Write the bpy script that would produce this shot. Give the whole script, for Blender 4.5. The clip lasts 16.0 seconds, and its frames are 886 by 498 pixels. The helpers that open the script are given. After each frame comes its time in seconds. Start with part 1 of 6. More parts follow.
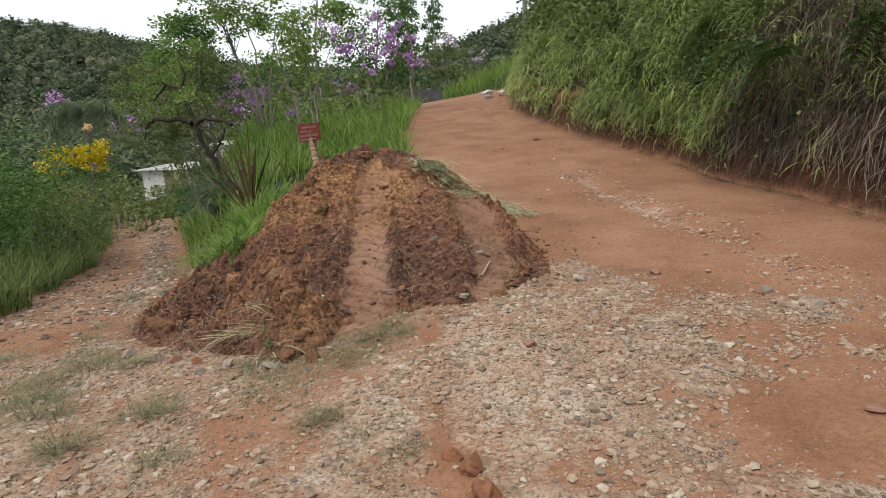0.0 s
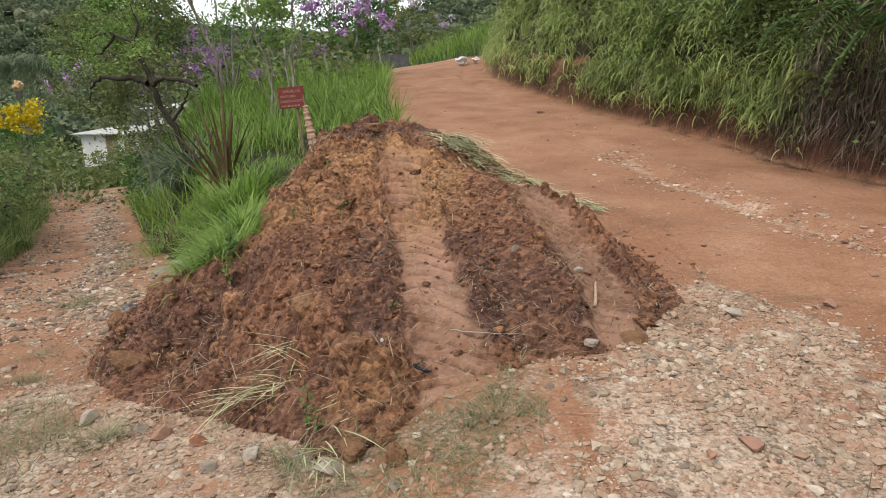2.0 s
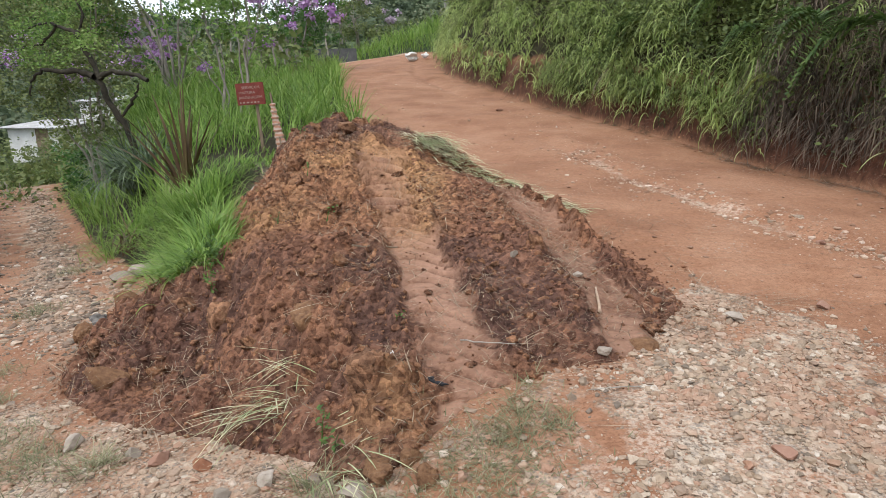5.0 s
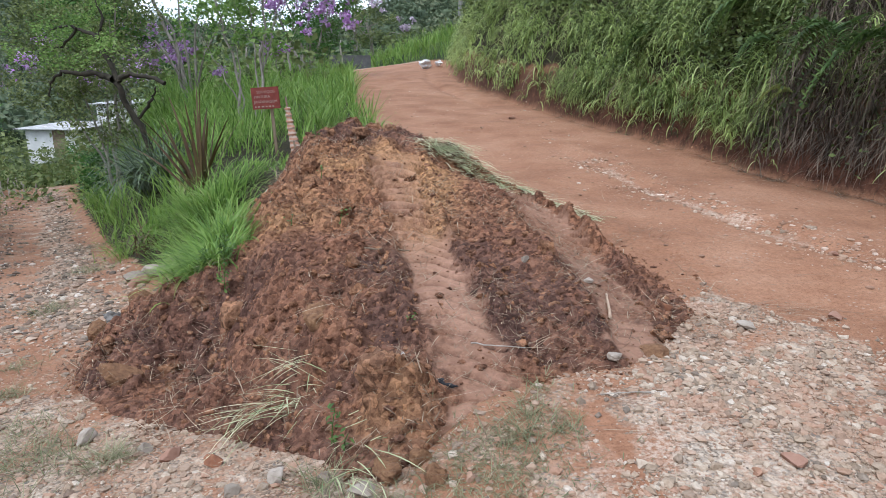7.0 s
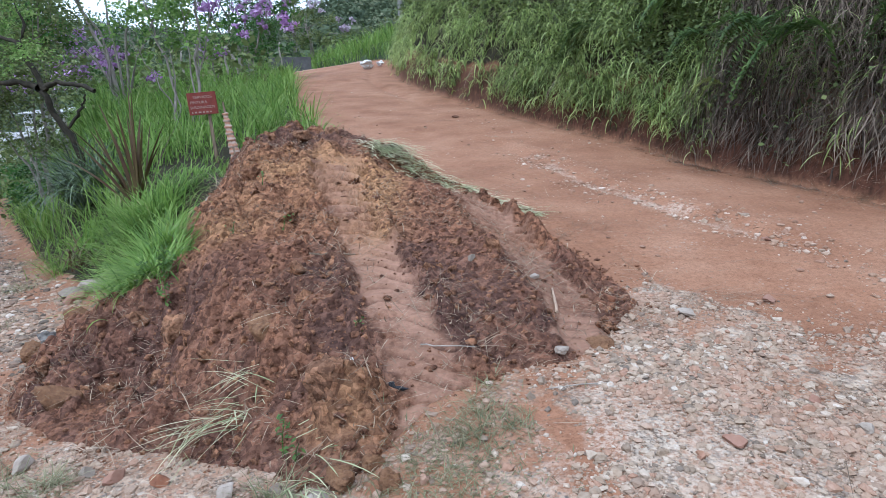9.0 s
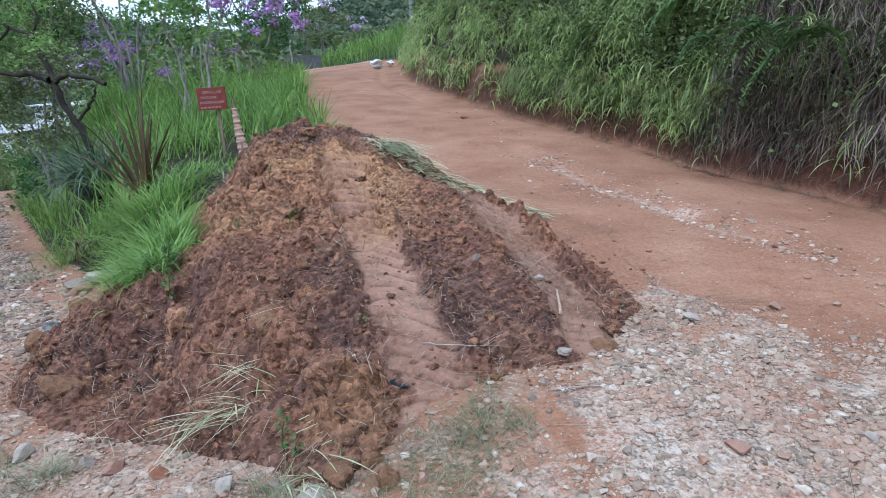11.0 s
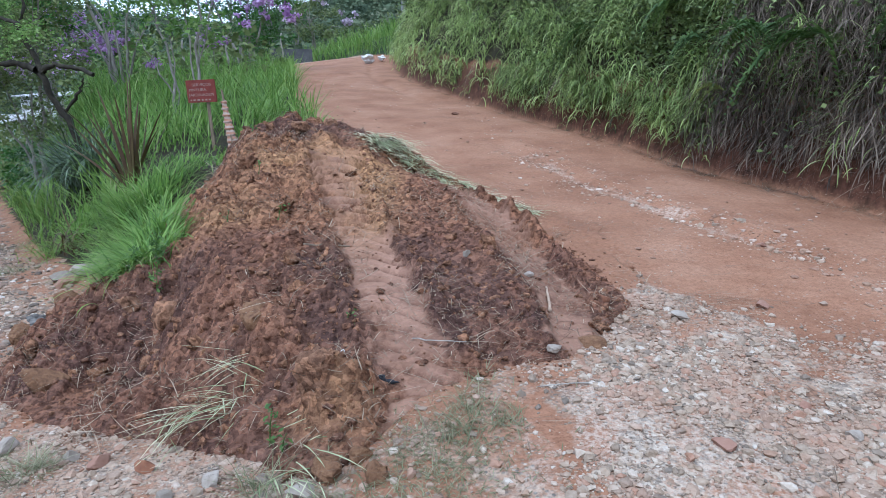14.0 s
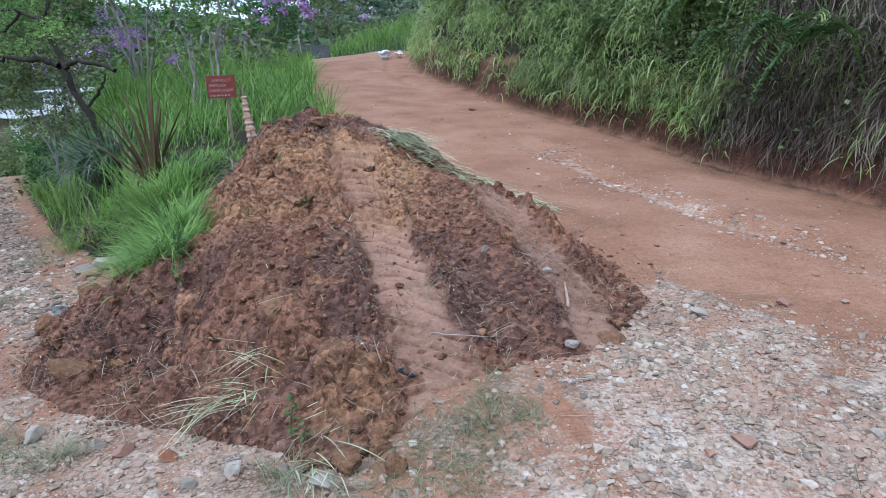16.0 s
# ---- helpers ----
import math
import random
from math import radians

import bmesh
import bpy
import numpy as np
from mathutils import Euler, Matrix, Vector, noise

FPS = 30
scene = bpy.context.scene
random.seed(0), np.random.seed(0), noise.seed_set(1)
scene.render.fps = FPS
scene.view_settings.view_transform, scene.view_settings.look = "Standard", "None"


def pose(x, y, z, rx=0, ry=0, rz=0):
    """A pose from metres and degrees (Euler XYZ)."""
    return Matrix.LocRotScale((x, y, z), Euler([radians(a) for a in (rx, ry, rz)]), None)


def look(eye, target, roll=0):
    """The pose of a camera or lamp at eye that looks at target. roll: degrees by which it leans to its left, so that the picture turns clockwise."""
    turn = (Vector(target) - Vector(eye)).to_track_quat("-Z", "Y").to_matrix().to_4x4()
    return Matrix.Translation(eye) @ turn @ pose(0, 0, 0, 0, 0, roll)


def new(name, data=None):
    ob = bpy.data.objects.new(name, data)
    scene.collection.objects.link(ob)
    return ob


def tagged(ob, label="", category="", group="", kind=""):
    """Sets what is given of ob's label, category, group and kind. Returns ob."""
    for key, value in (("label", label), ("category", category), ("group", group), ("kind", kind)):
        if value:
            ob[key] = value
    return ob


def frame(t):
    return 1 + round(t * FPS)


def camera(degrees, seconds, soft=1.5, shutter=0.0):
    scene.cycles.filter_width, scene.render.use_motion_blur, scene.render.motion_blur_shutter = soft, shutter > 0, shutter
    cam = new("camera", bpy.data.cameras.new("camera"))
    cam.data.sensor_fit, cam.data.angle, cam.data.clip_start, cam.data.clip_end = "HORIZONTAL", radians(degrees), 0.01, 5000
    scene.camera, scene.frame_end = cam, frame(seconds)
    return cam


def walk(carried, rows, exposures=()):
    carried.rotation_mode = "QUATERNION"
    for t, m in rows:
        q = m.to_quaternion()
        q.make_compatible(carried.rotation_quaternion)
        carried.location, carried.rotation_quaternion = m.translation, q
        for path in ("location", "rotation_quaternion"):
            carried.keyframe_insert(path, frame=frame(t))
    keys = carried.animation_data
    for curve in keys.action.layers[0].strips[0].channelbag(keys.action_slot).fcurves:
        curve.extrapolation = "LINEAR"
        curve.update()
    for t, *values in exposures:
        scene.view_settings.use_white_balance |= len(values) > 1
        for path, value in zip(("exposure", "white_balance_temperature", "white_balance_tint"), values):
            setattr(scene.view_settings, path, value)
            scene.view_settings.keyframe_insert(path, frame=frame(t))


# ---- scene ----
cam = camera(68.4, 16.0, soft=0.6)
PATH = [
    (0, (1.568, -1.412, 1.469), (1.159, 0.505, 1.073), -3.4),
    (0.5, (1.288, -0.926, 1.52), (0.805, 0.983, 1.168), -1.8),
    (1, (1.002, -0.589, 1.511), (0.571, 1.324, 1.118), 0.1),
    (1.5, (0.676, -0.239, 1.496), (0.316, 1.684, 1.083), -0.5),
    (2, (0.413, -0.037, 1.485), (0.154, 1.884, 0.992), -1.8),
    (2.5, (0.139, 0.042, 1.544), (0.258, 1.943, 0.933), -0.4),
    (3, (0.087, 0.065, 1.557), (0.118, 1.969, 0.947), -1.3),
    (3.5, (0.073, 0.063, 1.557), (0.058, 1.98, 0.988), -1.7),
    (4, (0.067, 0.061, 1.553), (0.0, 1.985, 1.009), -1.9),
    (6.5, (0.052, 0.007, 1.525), (-0.047, 1.945, 1.041), -0.4),
    (7, (0.051, 0.007, 1.523), (-0.067, 1.943, 1.034), -0.3),
    (7.5, (0.064, 0.007, 1.521), (0.039, 1.943, 1.022), -0.5),
    (8, (0.061, 0.009, 1.52), (0.061, 1.944, 1.015), -0.7),
    (8.5, (0.074, 0.015, 1.516), (0.096, 1.949, 1.008), -1.5),
    (9, (0.078, 0.015, 1.534), (0.112, 1.952, 1.04), -1.7),
    (9.2, (0.076, 0.009, 1.527), (0.105, 1.951, 1.05), -1.3),
    (11.5, (0.086, 0.025, 1.517), (0.106, 1.963, 1.023), -0.4),
    (12, (0.084, 0.026, 1.517), (0.126, 1.963, 1.021), -0.0),
    (12.5, (0.077, 0.025, 1.52), (0.14, 1.961, 1.023), 0.4),
    (13, (0.077, 0.031, 1.508), (0.152, 1.968, 1.013), 0.3),
    (13.5, (0.079, 0.029, 1.513), (0.149, 1.965, 1.015), 0.2),
    (14, (0.08, 0.029, 1.512), (0.128, 1.964, 1.011), 0.3),
    (14.5, (0.081, 0.024, 1.513), (0.112, 1.959, 1.009), 0.5),
    (15, (0.077, 0.016, 1.51), (0.098, 1.95, 1.001), 0.6),
    (15.5, (0.073, 0.008, 1.513), (0.087, 1.941, 1.002), 0.3),
    (16, (0.06, 0.009, 1.511), (0.061, 1.942, 0.998), 0.3),
]
walk(cam, [(t, look(eye, target, roll)) for t, eye, target, roll in PATH],
     exposures=[(0, -0.06, 6500, 10), (0.7, 0.03, 6500, 10), (1.5, 0.17, 6500, 10), (3.5, 0.31, 6350, 10), (7, 0.39, 5500, 10), (12, 0.35, 4820, 8), (16, 0.34, 4820, 8)])

# ---- light ----
SUN_EL, SUN_AZ = radians(58), radians(205)
world = bpy.data.worlds.new("overcast_sky")
scene.world = world
world.use_nodes = True
wt = world.node_tree
wt.nodes.clear()
sky = wt.nodes.new("ShaderNodeTexSky")
sky.sky_type = "NISHITA"
sky.sun_disc = False
sky.sun_elevation, sky.sun_rotation = SUN_EL, SUN_AZ
sky.air_density, sky.dust_density, sky.ozone_density = 1.0, 4.0, 0.6
cloud = wt.nodes.new("ShaderNodeMix")
cloud.data_type = "RGBA"
cloud.inputs[0].default_value = 0.8
cloud.inputs[7].default_value = (9.6, 9.8, 10.2, 1)
wbg = wt.nodes.new("ShaderNodeBackground")
wbg.inputs["Strength"].default_value = 0.135
wout = wt.nodes.new("ShaderNodeOutputWorld")
wt.links.new(sky.outputs[0], cloud.inputs[6])
wt.links.new(cloud.outputs[2], wbg.inputs["Color"])
wt.links.new(wbg.outputs[0], wout.inputs["Surface"])
sun = new("sun", bpy.data.lights.new("sun", "SUN"))
sun.data.energy, sun.data.angle, sun.data.color = 1.5, radians(20), (1.0, 0.96, 0.9)
sun.matrix_world = look((20 * math.sin(SUN_AZ) * math.cos(SUN_EL), 20 * math.cos(SUN_AZ) * math.cos(SUN_EL), 20 * math.sin(SUN_EL)), (0, 0, 0))


# ---- numeric helpers ----
def lattice(ix, iy, seed):
    h = (ix.astype(np.int64) * 374761393 + iy.astype(np.int64) * 668265263 + seed * 974711) & 0xFFFFFFFF
    h = ((h ^ (h >> 13)) * 1274126177) & 0xFFFFFFFF
    return ((h ^ (h >> 16)) & 0xFFFF) / 65535.0


def vnoise(x, y, seed=0):
    ix, iy = np.floor(x), np.floor(y)
    fx, fy = x - ix, y - iy
    fx, fy = fx * fx * (3 - 2 * fx), fy * fy * (3 - 2 * fy)
    a, b = lattice(ix, iy, seed), lattice(ix + 1, iy, seed)
    c, d = lattice(ix, iy + 1, seed), lattice(ix + 1, iy + 1, seed)
    return (a + (b - a) * fx) * (1 - fy) + (c + (d - c) * fx) * fy


def fbm(x, y, size, octaves=4, seed=0, gain=0.5):
    """Fractal noise about 0, within about -0.5 to 0.5."""
    total, amp, norm = 0.0, 1.0, 0.0
    for k in range(octaves):
        total = total + amp * (vnoise(x / size * 2 ** k + 17.3 * k, y / size * 2 ** k - 9.1 * k, seed + k) - 0.5)
        norm += amp
        amp *= gain
    return total / norm


def step(a, b, x):
    t = np.clip((x - a) / (b - a), 0, 1)
    return t * t * (3 - 2 * t)


def curve(x, xs, ys):
    """A softened line through a few stations."""
    w = 0.6
    return (np.interp(x - w, xs, ys) + 2 * np.interp(x, xs, ys) + np.interp(x + w, xs, ys)) / 4


# ---- lie of the land ----
def road_right(y):
    return curve(y, [-60, -12, 0, 4, 6.1, 7.1, 8.0, 9.7, 12.6, 16.9, 23, 33, 40, 60], [22, 8, 5.7, 4.8, 4.12, 3.82, 3.5, 3.14, 2.15, 0.75, -0.8, -1.7, -6, -26])


def road_left(y):
    return curve(y, [-60, 0, 7, 10, 15, 22, 30, 36, 44, 60], [-3, -0.6, -0.3, -1.2, -2.6, -4.1, -5.6, -8.5, -14, -36])


def road_z(y):
    return curve(y, [-60, -10, 0, 2, 3.7, 5, 6.4, 9.2, 13.8, 17, 23, 30, 33, 36, 38, 41, 46, 70], [-3, -0.3, 0.03, 0.08, 0.13, 0.29, 0.38, 0.48, 0.84, 1.1, 1.62, 2.19, 2.48, 2.74, 2.78, 2.6, 2.2, 1.0])


def lane(x, y):
    """Along and across the lower lane, which leaves the junction to the left."""
    rx, ry = x + 2.5, y - 3.2
    return -0.571 * rx + 0.821 * ry, 0.821 * rx + 0.571 * ry


def lane_z(u):
    return curve(u, [-60, -6, -3, -2, -1.4, -0.8, 0, 1.5, 3.4, 6, 8, 10, 16, 25, 40, 80], [-2, 0.02, 0.02, -0.06, -0.17, -0.28, -0.35, -0.46, -0.6, -0.88, -1.08, -1.25, -1.75, -2.3, -2.6, -5])


def lane_right(u):
    return curve(u, [-3, 0, 3.4, 7, 10.5, 16, 25, 40], [0.6, 0.8, 0.95, 0.82, 0.82, 0.85, 1.0, 8.0])


def lane_left(u):
    return curve(u, [-6, -2, 1, 3.3, 9, 18, 30], [-3.5, -2.8, -1.7, -1.26, -1.1, -1.3, -2.0])


def bank_foot(y):
    """Foot of the high ground: it leaves the road where this bends away."""
    return np.maximum(road_right(y), np.interp(y, [20, 28, 33, 45, 60, 90], [-9, -3, -0.7, 0.8, 4, 14]))


def bank_rise(o):
    return np.interp(o, [0, 0.05, 0.14, 0.3, 0.6, 1.1, 2.0, 5, 9, 20, 45, 90], [0, 0.12, 0.42, 0.85, 1.6, 2.6, 3.8, 6.0, 8.5, 14, 20, 26])


def hill(x, y, cx, cy, h, sx, sy):
    return h * np.exp(-(((x - cx) / sx) ** 2 + ((y - cy) / sy) ** 2))


def ground_z(x, y, fine=True):
    x, y = np.asarray(x, float), np.asarray(y, float)
    u, v = lane(x, y)
    zl, zr = lane_z(u), road_z(y) + 0.11 * np.clip(x + 3.2, -4.0, 1.0) * step(25, 34, y) * step(60, 44, y)
    far_left = np.clip(-(v + 8), 0, 200)
    left = zl + 0.35 * step(lane_left(u) - 0.1, lane_left(u) - 1.2, v) - 0.03 * far_left
    slope = step(lane_right(u) - 0.05, lane_right(u) + 1.75 + 0.2 * np.maximum(u - 9, 0), v)
    z = left + (zr - left) * slope
    z = z - 0.10 * step(-0.3, -0.6, x - road_left(y)) * step(8, 10, y) * step(60, 8, y)
    o = (x - bank_foot(y)) * 0.93
    z = z + 0.9 * step(0.1, 2.0, x - road_right(y)) * step(29, 35, y) * step(70, 48, y)
    z = z + bank_rise(o) * (1 + 0.25 * fbm(x * 0.4, y, 2.2, 3, 5)) * (o > 0)
    dist = np.hypot(x, y)
    far = step(50, 110, dist)
    z = z * (1 - 0.6 * far)
    z = z + far * (hill(x, y, -172, 186, 33, 70, 62) + hill(x, y, -90, 270, 17, 90, 60) + hill(x, y, 25, 180, 30, 64, 45) + hill(x, y, -240, 20, 40, 80, 120)
                   + hill(x, y, 190, 60, 40, 90, 120) + hill(x, y, 0, -250, 30, 200, 80) + 5 * fbm(x, y, 60, 3, 8))
    z = z + 0.10 * fbm(x, y, 1.6, 3, 1) * step(60, 20, dist)
    z = z + 0.22 * fbm(x * 0.6, y, 0.35, 3, 9) * step(0.02, 0.12, o) * step(1.2, 0.4, o) * step(12, 9, y)
    if fine:
        on_lane = step(lane_right(u) + 0.6, lane_right(u), v)
        # gullied edges, washed ruts and the rough stony apron
        z = z + (0.03 * fbm(x, y, 0.3, 5, 2, 0.6) + 0.02 * np.maximum(0, fbm(x, y, 0.12, 2, 3)) * step(3.9, 3.2, y)) * step(20, 8, dist)
        z = z - 0.04 * np.exp(-((x - washed(y)) / 0.16) ** 2) * step(3.6, 5.5, y) * step(12, 9.5, y) + 0.03 * np.exp(-((x - washed(y) - 0.25) / 0.2) ** 2) * step(4, 6, y) * step(12, 9.5, y)
        z = z - 0.05 * np.exp(-((v + 0.1) / 0.35) ** 2) * on_lane * step(0, 2, u)
        print_v = x - (1.42 - 0.42 * (y - 4.9))
        z = z - 0.022 * step(0.14, 0.1, np.abs(print_v)) * step(4.5, 4.8, y) * step(6.4, 6.0, y) * (0.5 + 0.5 * np.sin(6.283 * (y * 7.0 + np.abs(print_v) * 3)))
        z = z + 0.13 * np.maximum(0, fbm(x * 1.3, y * 0.6, 0.8, 3, 6)) * step(15, 20, y) * step(34, 29, y)
        z = z - 0.05 * np.exp(-((x - road_right(y) + 1.0) / 0.18) ** 2) * step(15, 18, y) * step(32, 28, y)
    return z


def washed(y):
    """The washed-out line of pale gravel that runs along the road."""
    return np.interp(y, [3, 4.9, 6.4, 9.2, 11], [3.6, 2.75, 2.15, 1.5, 1.0]) + 0.02 * np.sin(y * 3.1)


# ---- the heap of spread soil ----
HEAP_Y = [2.35, 2.6, 2.9, 3.3, 3.8, 4.3, 4.8, 5.2, 5.8, 6.5, 7.1, 7.6, 8.1, 8.6]
HEAP_L = [-0.45, -0.7, -1.2, -2.1, -2.65, -2.9, -3.1, -3.0, -2.6, -2.35, -2.3, -2.2, -2.0, -1.6]
HEAP_R = [0.2, 0.6, 0.95, 1.22, 1.38, 1.27, 1.1, 0.95, 0.76, 0.5, 0.15, -0.3, -0.7, -1.1]


def rut_a(y):
    return 0.012 * np.sin(y * 5.3) + np.interp(y, [2.0, 2.6, 3.0, 3.6, 4.5, 5.35, 6.77, 7.2], [0.15, 0.1, 0.04, -0.15, -0.42, -0.65, -0.88, -0.92])


def rut_b(y):
    return 0.012 * np.sin(y * 4.7 + 2) + np.interp(y, [3.0, 3.4, 3.8, 4.35, 5.2, 6.0, 6.6, 7], [0.94, 0.92, 0.88, 0.75, 0.48, 0.27, 0.07, -0.05])


def half_a(y):
    return np.interp(y, [2.5, 3.0, 3.7, 4.5, 5.3, 6.0, 6.8], [0.17, 0.22, 0.2, 0.17, 0.22, 0.25, 0.25])


def half_b(y):
    return np.interp(y, [3.2, 3.8, 4.35, 5.2, 6.3], [0.13, 0.16, 0.22, 0.23, 0.2])


def tread(x, y, c, h, pitch, arch, crest, groove):
    """Bars left by the tyre's lugs: a crest and a torn groove, worn away towards the front."""
    ph = (y * pitch + arch + 0.8 * fbm(x, y, 0.35, 2, 44)) % 1.0
    worn = (0.16 + 0.84 * step(4.3, 5.1, y)) * np.clip(0.85 + 1.8 * fbm(x, y, 0.28, 2, 49), 0.15, 1.3) * (0.8 + 0.6 * np.clip(np.abs(c) / h, 0, 1))
    return worn * (crest * np.exp(-((ph - 0.56) / 0.15) ** 2) - groove * np.exp(-((ph - 0.34) / 0.10) ** 2))


def lug_a(x, y):
    c = x - rut_a(y)
    return tread(x, y, c, half_a(y), 6.4, 5.0 * np.maximum(np.abs(c + 0.05) - 0.06, 0), 0.06, 0.115)


def lug_b(x, y):
    c = x - rut_b(y)
    return tread(x, y, c, half_b(y), 8.0, 2.2 * c, 0.038, 0.068)


def heap_inside(x, y):
    wob = 0.12 * fbm(x, y, 0.45, 3, 21)
    d = np.minimum(x - np.interp(y, HEAP_Y, HEAP_L), np.interp(y, HEAP_Y, HEAP_R) - x)
    front = np.interp(x, [-2.6, -0.3, -0.1, 0.1, 0.4, 0.8, 1.05, 1.3], [2.3, 2.33, 2.6, 2.85, 2.98, 3.12, 3.35, 3.7])
    d = np.minimum(d, np.minimum((y - front) * 0.9, (8.5 - y) * 1.2))
    return d + wob


def clod_field(x, y, size, seed, fill=1.0):
    """Heights of round-shouldered clods strewn one to a cell, within 0 to about 0.6 of the cell's size."""
    ix, iy = np.floor(x / size), np.floor(y / size)
    best = np.zeros_like(x)
    for dx in (-1, 0, 1):
        for dy in (-1, 0, 1):
            jx, jy = ix + dx, iy + dy
            cx, cy = jx + lattice(jx, jy, seed), jy + lattice(jx, jy, seed + 1)
            r = (0.3 + 0.5 * lattice(jx, jy, seed + 2)) * (lattice(jx, jy, seed + 3) < fill)
            turn, squash = 6.28 * lattice(jx, jy, seed + 4), 0.65 + 0.35 * lattice(jx, jy, seed + 5)
            px, py = x / size - cx, y / size - cy
            q = np.abs(px * np.cos(turn) + py * np.sin(turn)) ** 2.4 + np.abs((py * np.cos(turn) - px * np.sin(turn)) / squash) ** 2.4
            best = np.maximum(best, 0.8 * r * np.maximum(0, 1 - q / np.maximum(r, 0.01) ** 2.4) ** 0.42)
    return best * size


def heap_z(x, y):
    """Top of the heap."""
    x, y = np.asarray(x, float), np.asarray(y, float)
    base = ground_z(x, y, False)
    crown = np.interp(y, [2.3, 2.7, 2.95, 3.15, 3.4, 3.9, 4.7, 5.9, 6.6, 7.0, 7.6, 8.1, 8.6], [0.02, 0.08, 0.14, 0.22, 0.3, 0.40, 0.56, 0.80, 0.82, 0.88, 1.04, 1.05, 0.7])
    # the left shoulder, and the fall of the face below it
    edge_x = np.interp(y, [2.3, 2.7, 3.1, 3.4, 3.8, 4.4, 4.9, 5.5, 6.4, 7.3, 8.1], [-0.35, -0.4, -0.5, -0.8, -1.12, -1.45, -1.55, -1.55, -1.6, -2.0, -1.8])
    edge_z = np.interp(y, [2.3, 2.7, 3.1, 3.4, 3.8, 4.4, 4.9, 5.5, 6.4, 7.3, 8.1], [0.02, 0.06, 0.21, 0.27, 0.38, 0.53, 0.57, 0.7, 0.88, 0.95, 1.0])
    fall = np.interp(y, [2.6, 3.1, 3.6, 4.1, 4.5, 4.9, 5.6, 6.5, 7.3], [0.5, 0.7, 0.95, 0.95, 0.72, 0.85, 0.9, 0.95, 1.5])
    top = np.where(x < edge_x, edge_z - fall * (edge_x - x), crown + (edge_z - crown) * np.clip((x + 0.35) / (edge_x + 0.35 - 1e-3), 0, 1))
    lobe = base + 0.08 + 0.22 * np.exp(-((x + 2.4) ** 2 / 0.2 + (y - 4.8) ** 2 / 0.12)) + 0.3 * np.exp(-(((x + 1.95) / 0.25) ** 4 + ((y - 4.22) / 0.17) ** 4)) + 0.1 * np.exp(-((x + 2.55) ** 2 / 0.04 + (y - 4.5) ** 2 / 0.05))
    top = np.maximum(top, lobe)
    # the right flank sinks to the road
    b0 = rut_b(y) - 0.3 - 0.3 * step(5.3, 6.1, y)
    right = np.interp(y, [3.0, 3.5, 3.9, 4.15, 4.56, 4.9, 5.3, 6.2, 6.7], [0.04, 0.06, 0.18, 0.27, 0.37, 0.45, 0.54, 0.52, 0.5])
    top = top + (right - top) * np.clip((x - b0) / 0.42, 0, 1) * step(7.2, 6.4, y)
    # the upright clod at the front
    top = top + 0.12 * np.exp(-(((x + 0.33) / 0.17) ** 4 + ((y - 2.74) / 0.15) ** 4))
    top = top - 0.16 * np.exp(-((x + 1.66) ** 2 / 0.02 + (y - 4.0) ** 2 / 0.05))
    d = heap_inside(x, y)
    thick = np.maximum(top - base, 0.05) * (1 - np.exp(-np.maximum(d, 0) / 0.13))
    z = base + thick - 0.06 * step(0.03, -0.02, d)
    # lumps
    a, b = x - rut_a(y), x - rut_b(y)
    ha, hb = half_a(y), half_b(y)
    edge = 0.19 * fbm(x, y, 0.22, 3, 47)
    in_a = step(0.03, -0.05, np.abs(a) + edge - ha) * step(2.3, 2.8, y) * step(6.65, 6.4, y)
    in_b = step(0.03, -0.05, np.abs(b) + edge - hb) * step(3.1, 3.4, y) * step(6.7, 6.3, y)
    rut = np.maximum(in_a, in_b)
    between = step(0.0, 0.15, a) * step(0.05, -0.1, b)
    wild = (1 - 0.5 * between) * (0.75 + 0.35 * step(-0.9, -1.6, x))
    wx, wy = x + 0.12 * fbm(x, y, 0.16, 3, 37), y + 0.12 * fbm(x, y, 0.16, 3, 38)
    lump = 0.2 * np.maximum(-0.2, fbm(x, y, 0.5, 3, 31)) + 0.75 * clod_field(wx, wy, 0.23, 301, 0.45) + 0.55 * clod_field(wx, wy, 0.105, 311, 0.6) + 0.42 * clod_field(x, y, 0.05, 321, 0.7)
    lump = lump * wild + 0.05 * fbm(x, y, 0.06, 3, 34) - 0.02 - 0.02 * between
    lump = lump - 0.5 * np.maximum(0, fbm(x, y, 0.2, 2, 36) - 0.14) * step(-0.2, -0.6, x)
    z = z + lump * (1 - rut) * step(-0.02, 0.2, d)
    # pressed ruts with lug marks, and the berms beside them
    z = z - (0.02 + 0.02 * step(2.9, 3.5, y)) * np.where(in_b > in_a, 0.8, 1) * rut * step(-0.05, 0.2, d)
    for c, h, ins, sgn, tread in ((a, ha, in_a, 1, lug_a(x, y)), (b, hb, in_b, -1, lug_b(x, y))):
        z = z + ins * (tread + 0.03 * fbm(x, y, 0.3, 3, 45) + 0.008 * fbm(x, y, 0.03, 2, 50))
        for side in (-1, 1):
            tall = 0.085 if (sgn < 0 and side > 0) else 0.05
            z = z + tall * np.exp(-((side * c - h - 0.055) / 0.05) ** 2) * step(2.7, 3.2, y) * step(6.9, 6.4, y) * step(0, 0.1, d) * np.clip(0.8 + 2.2 * fbm(x, y, 0.13, 3, 46), 0.1, 1.8)
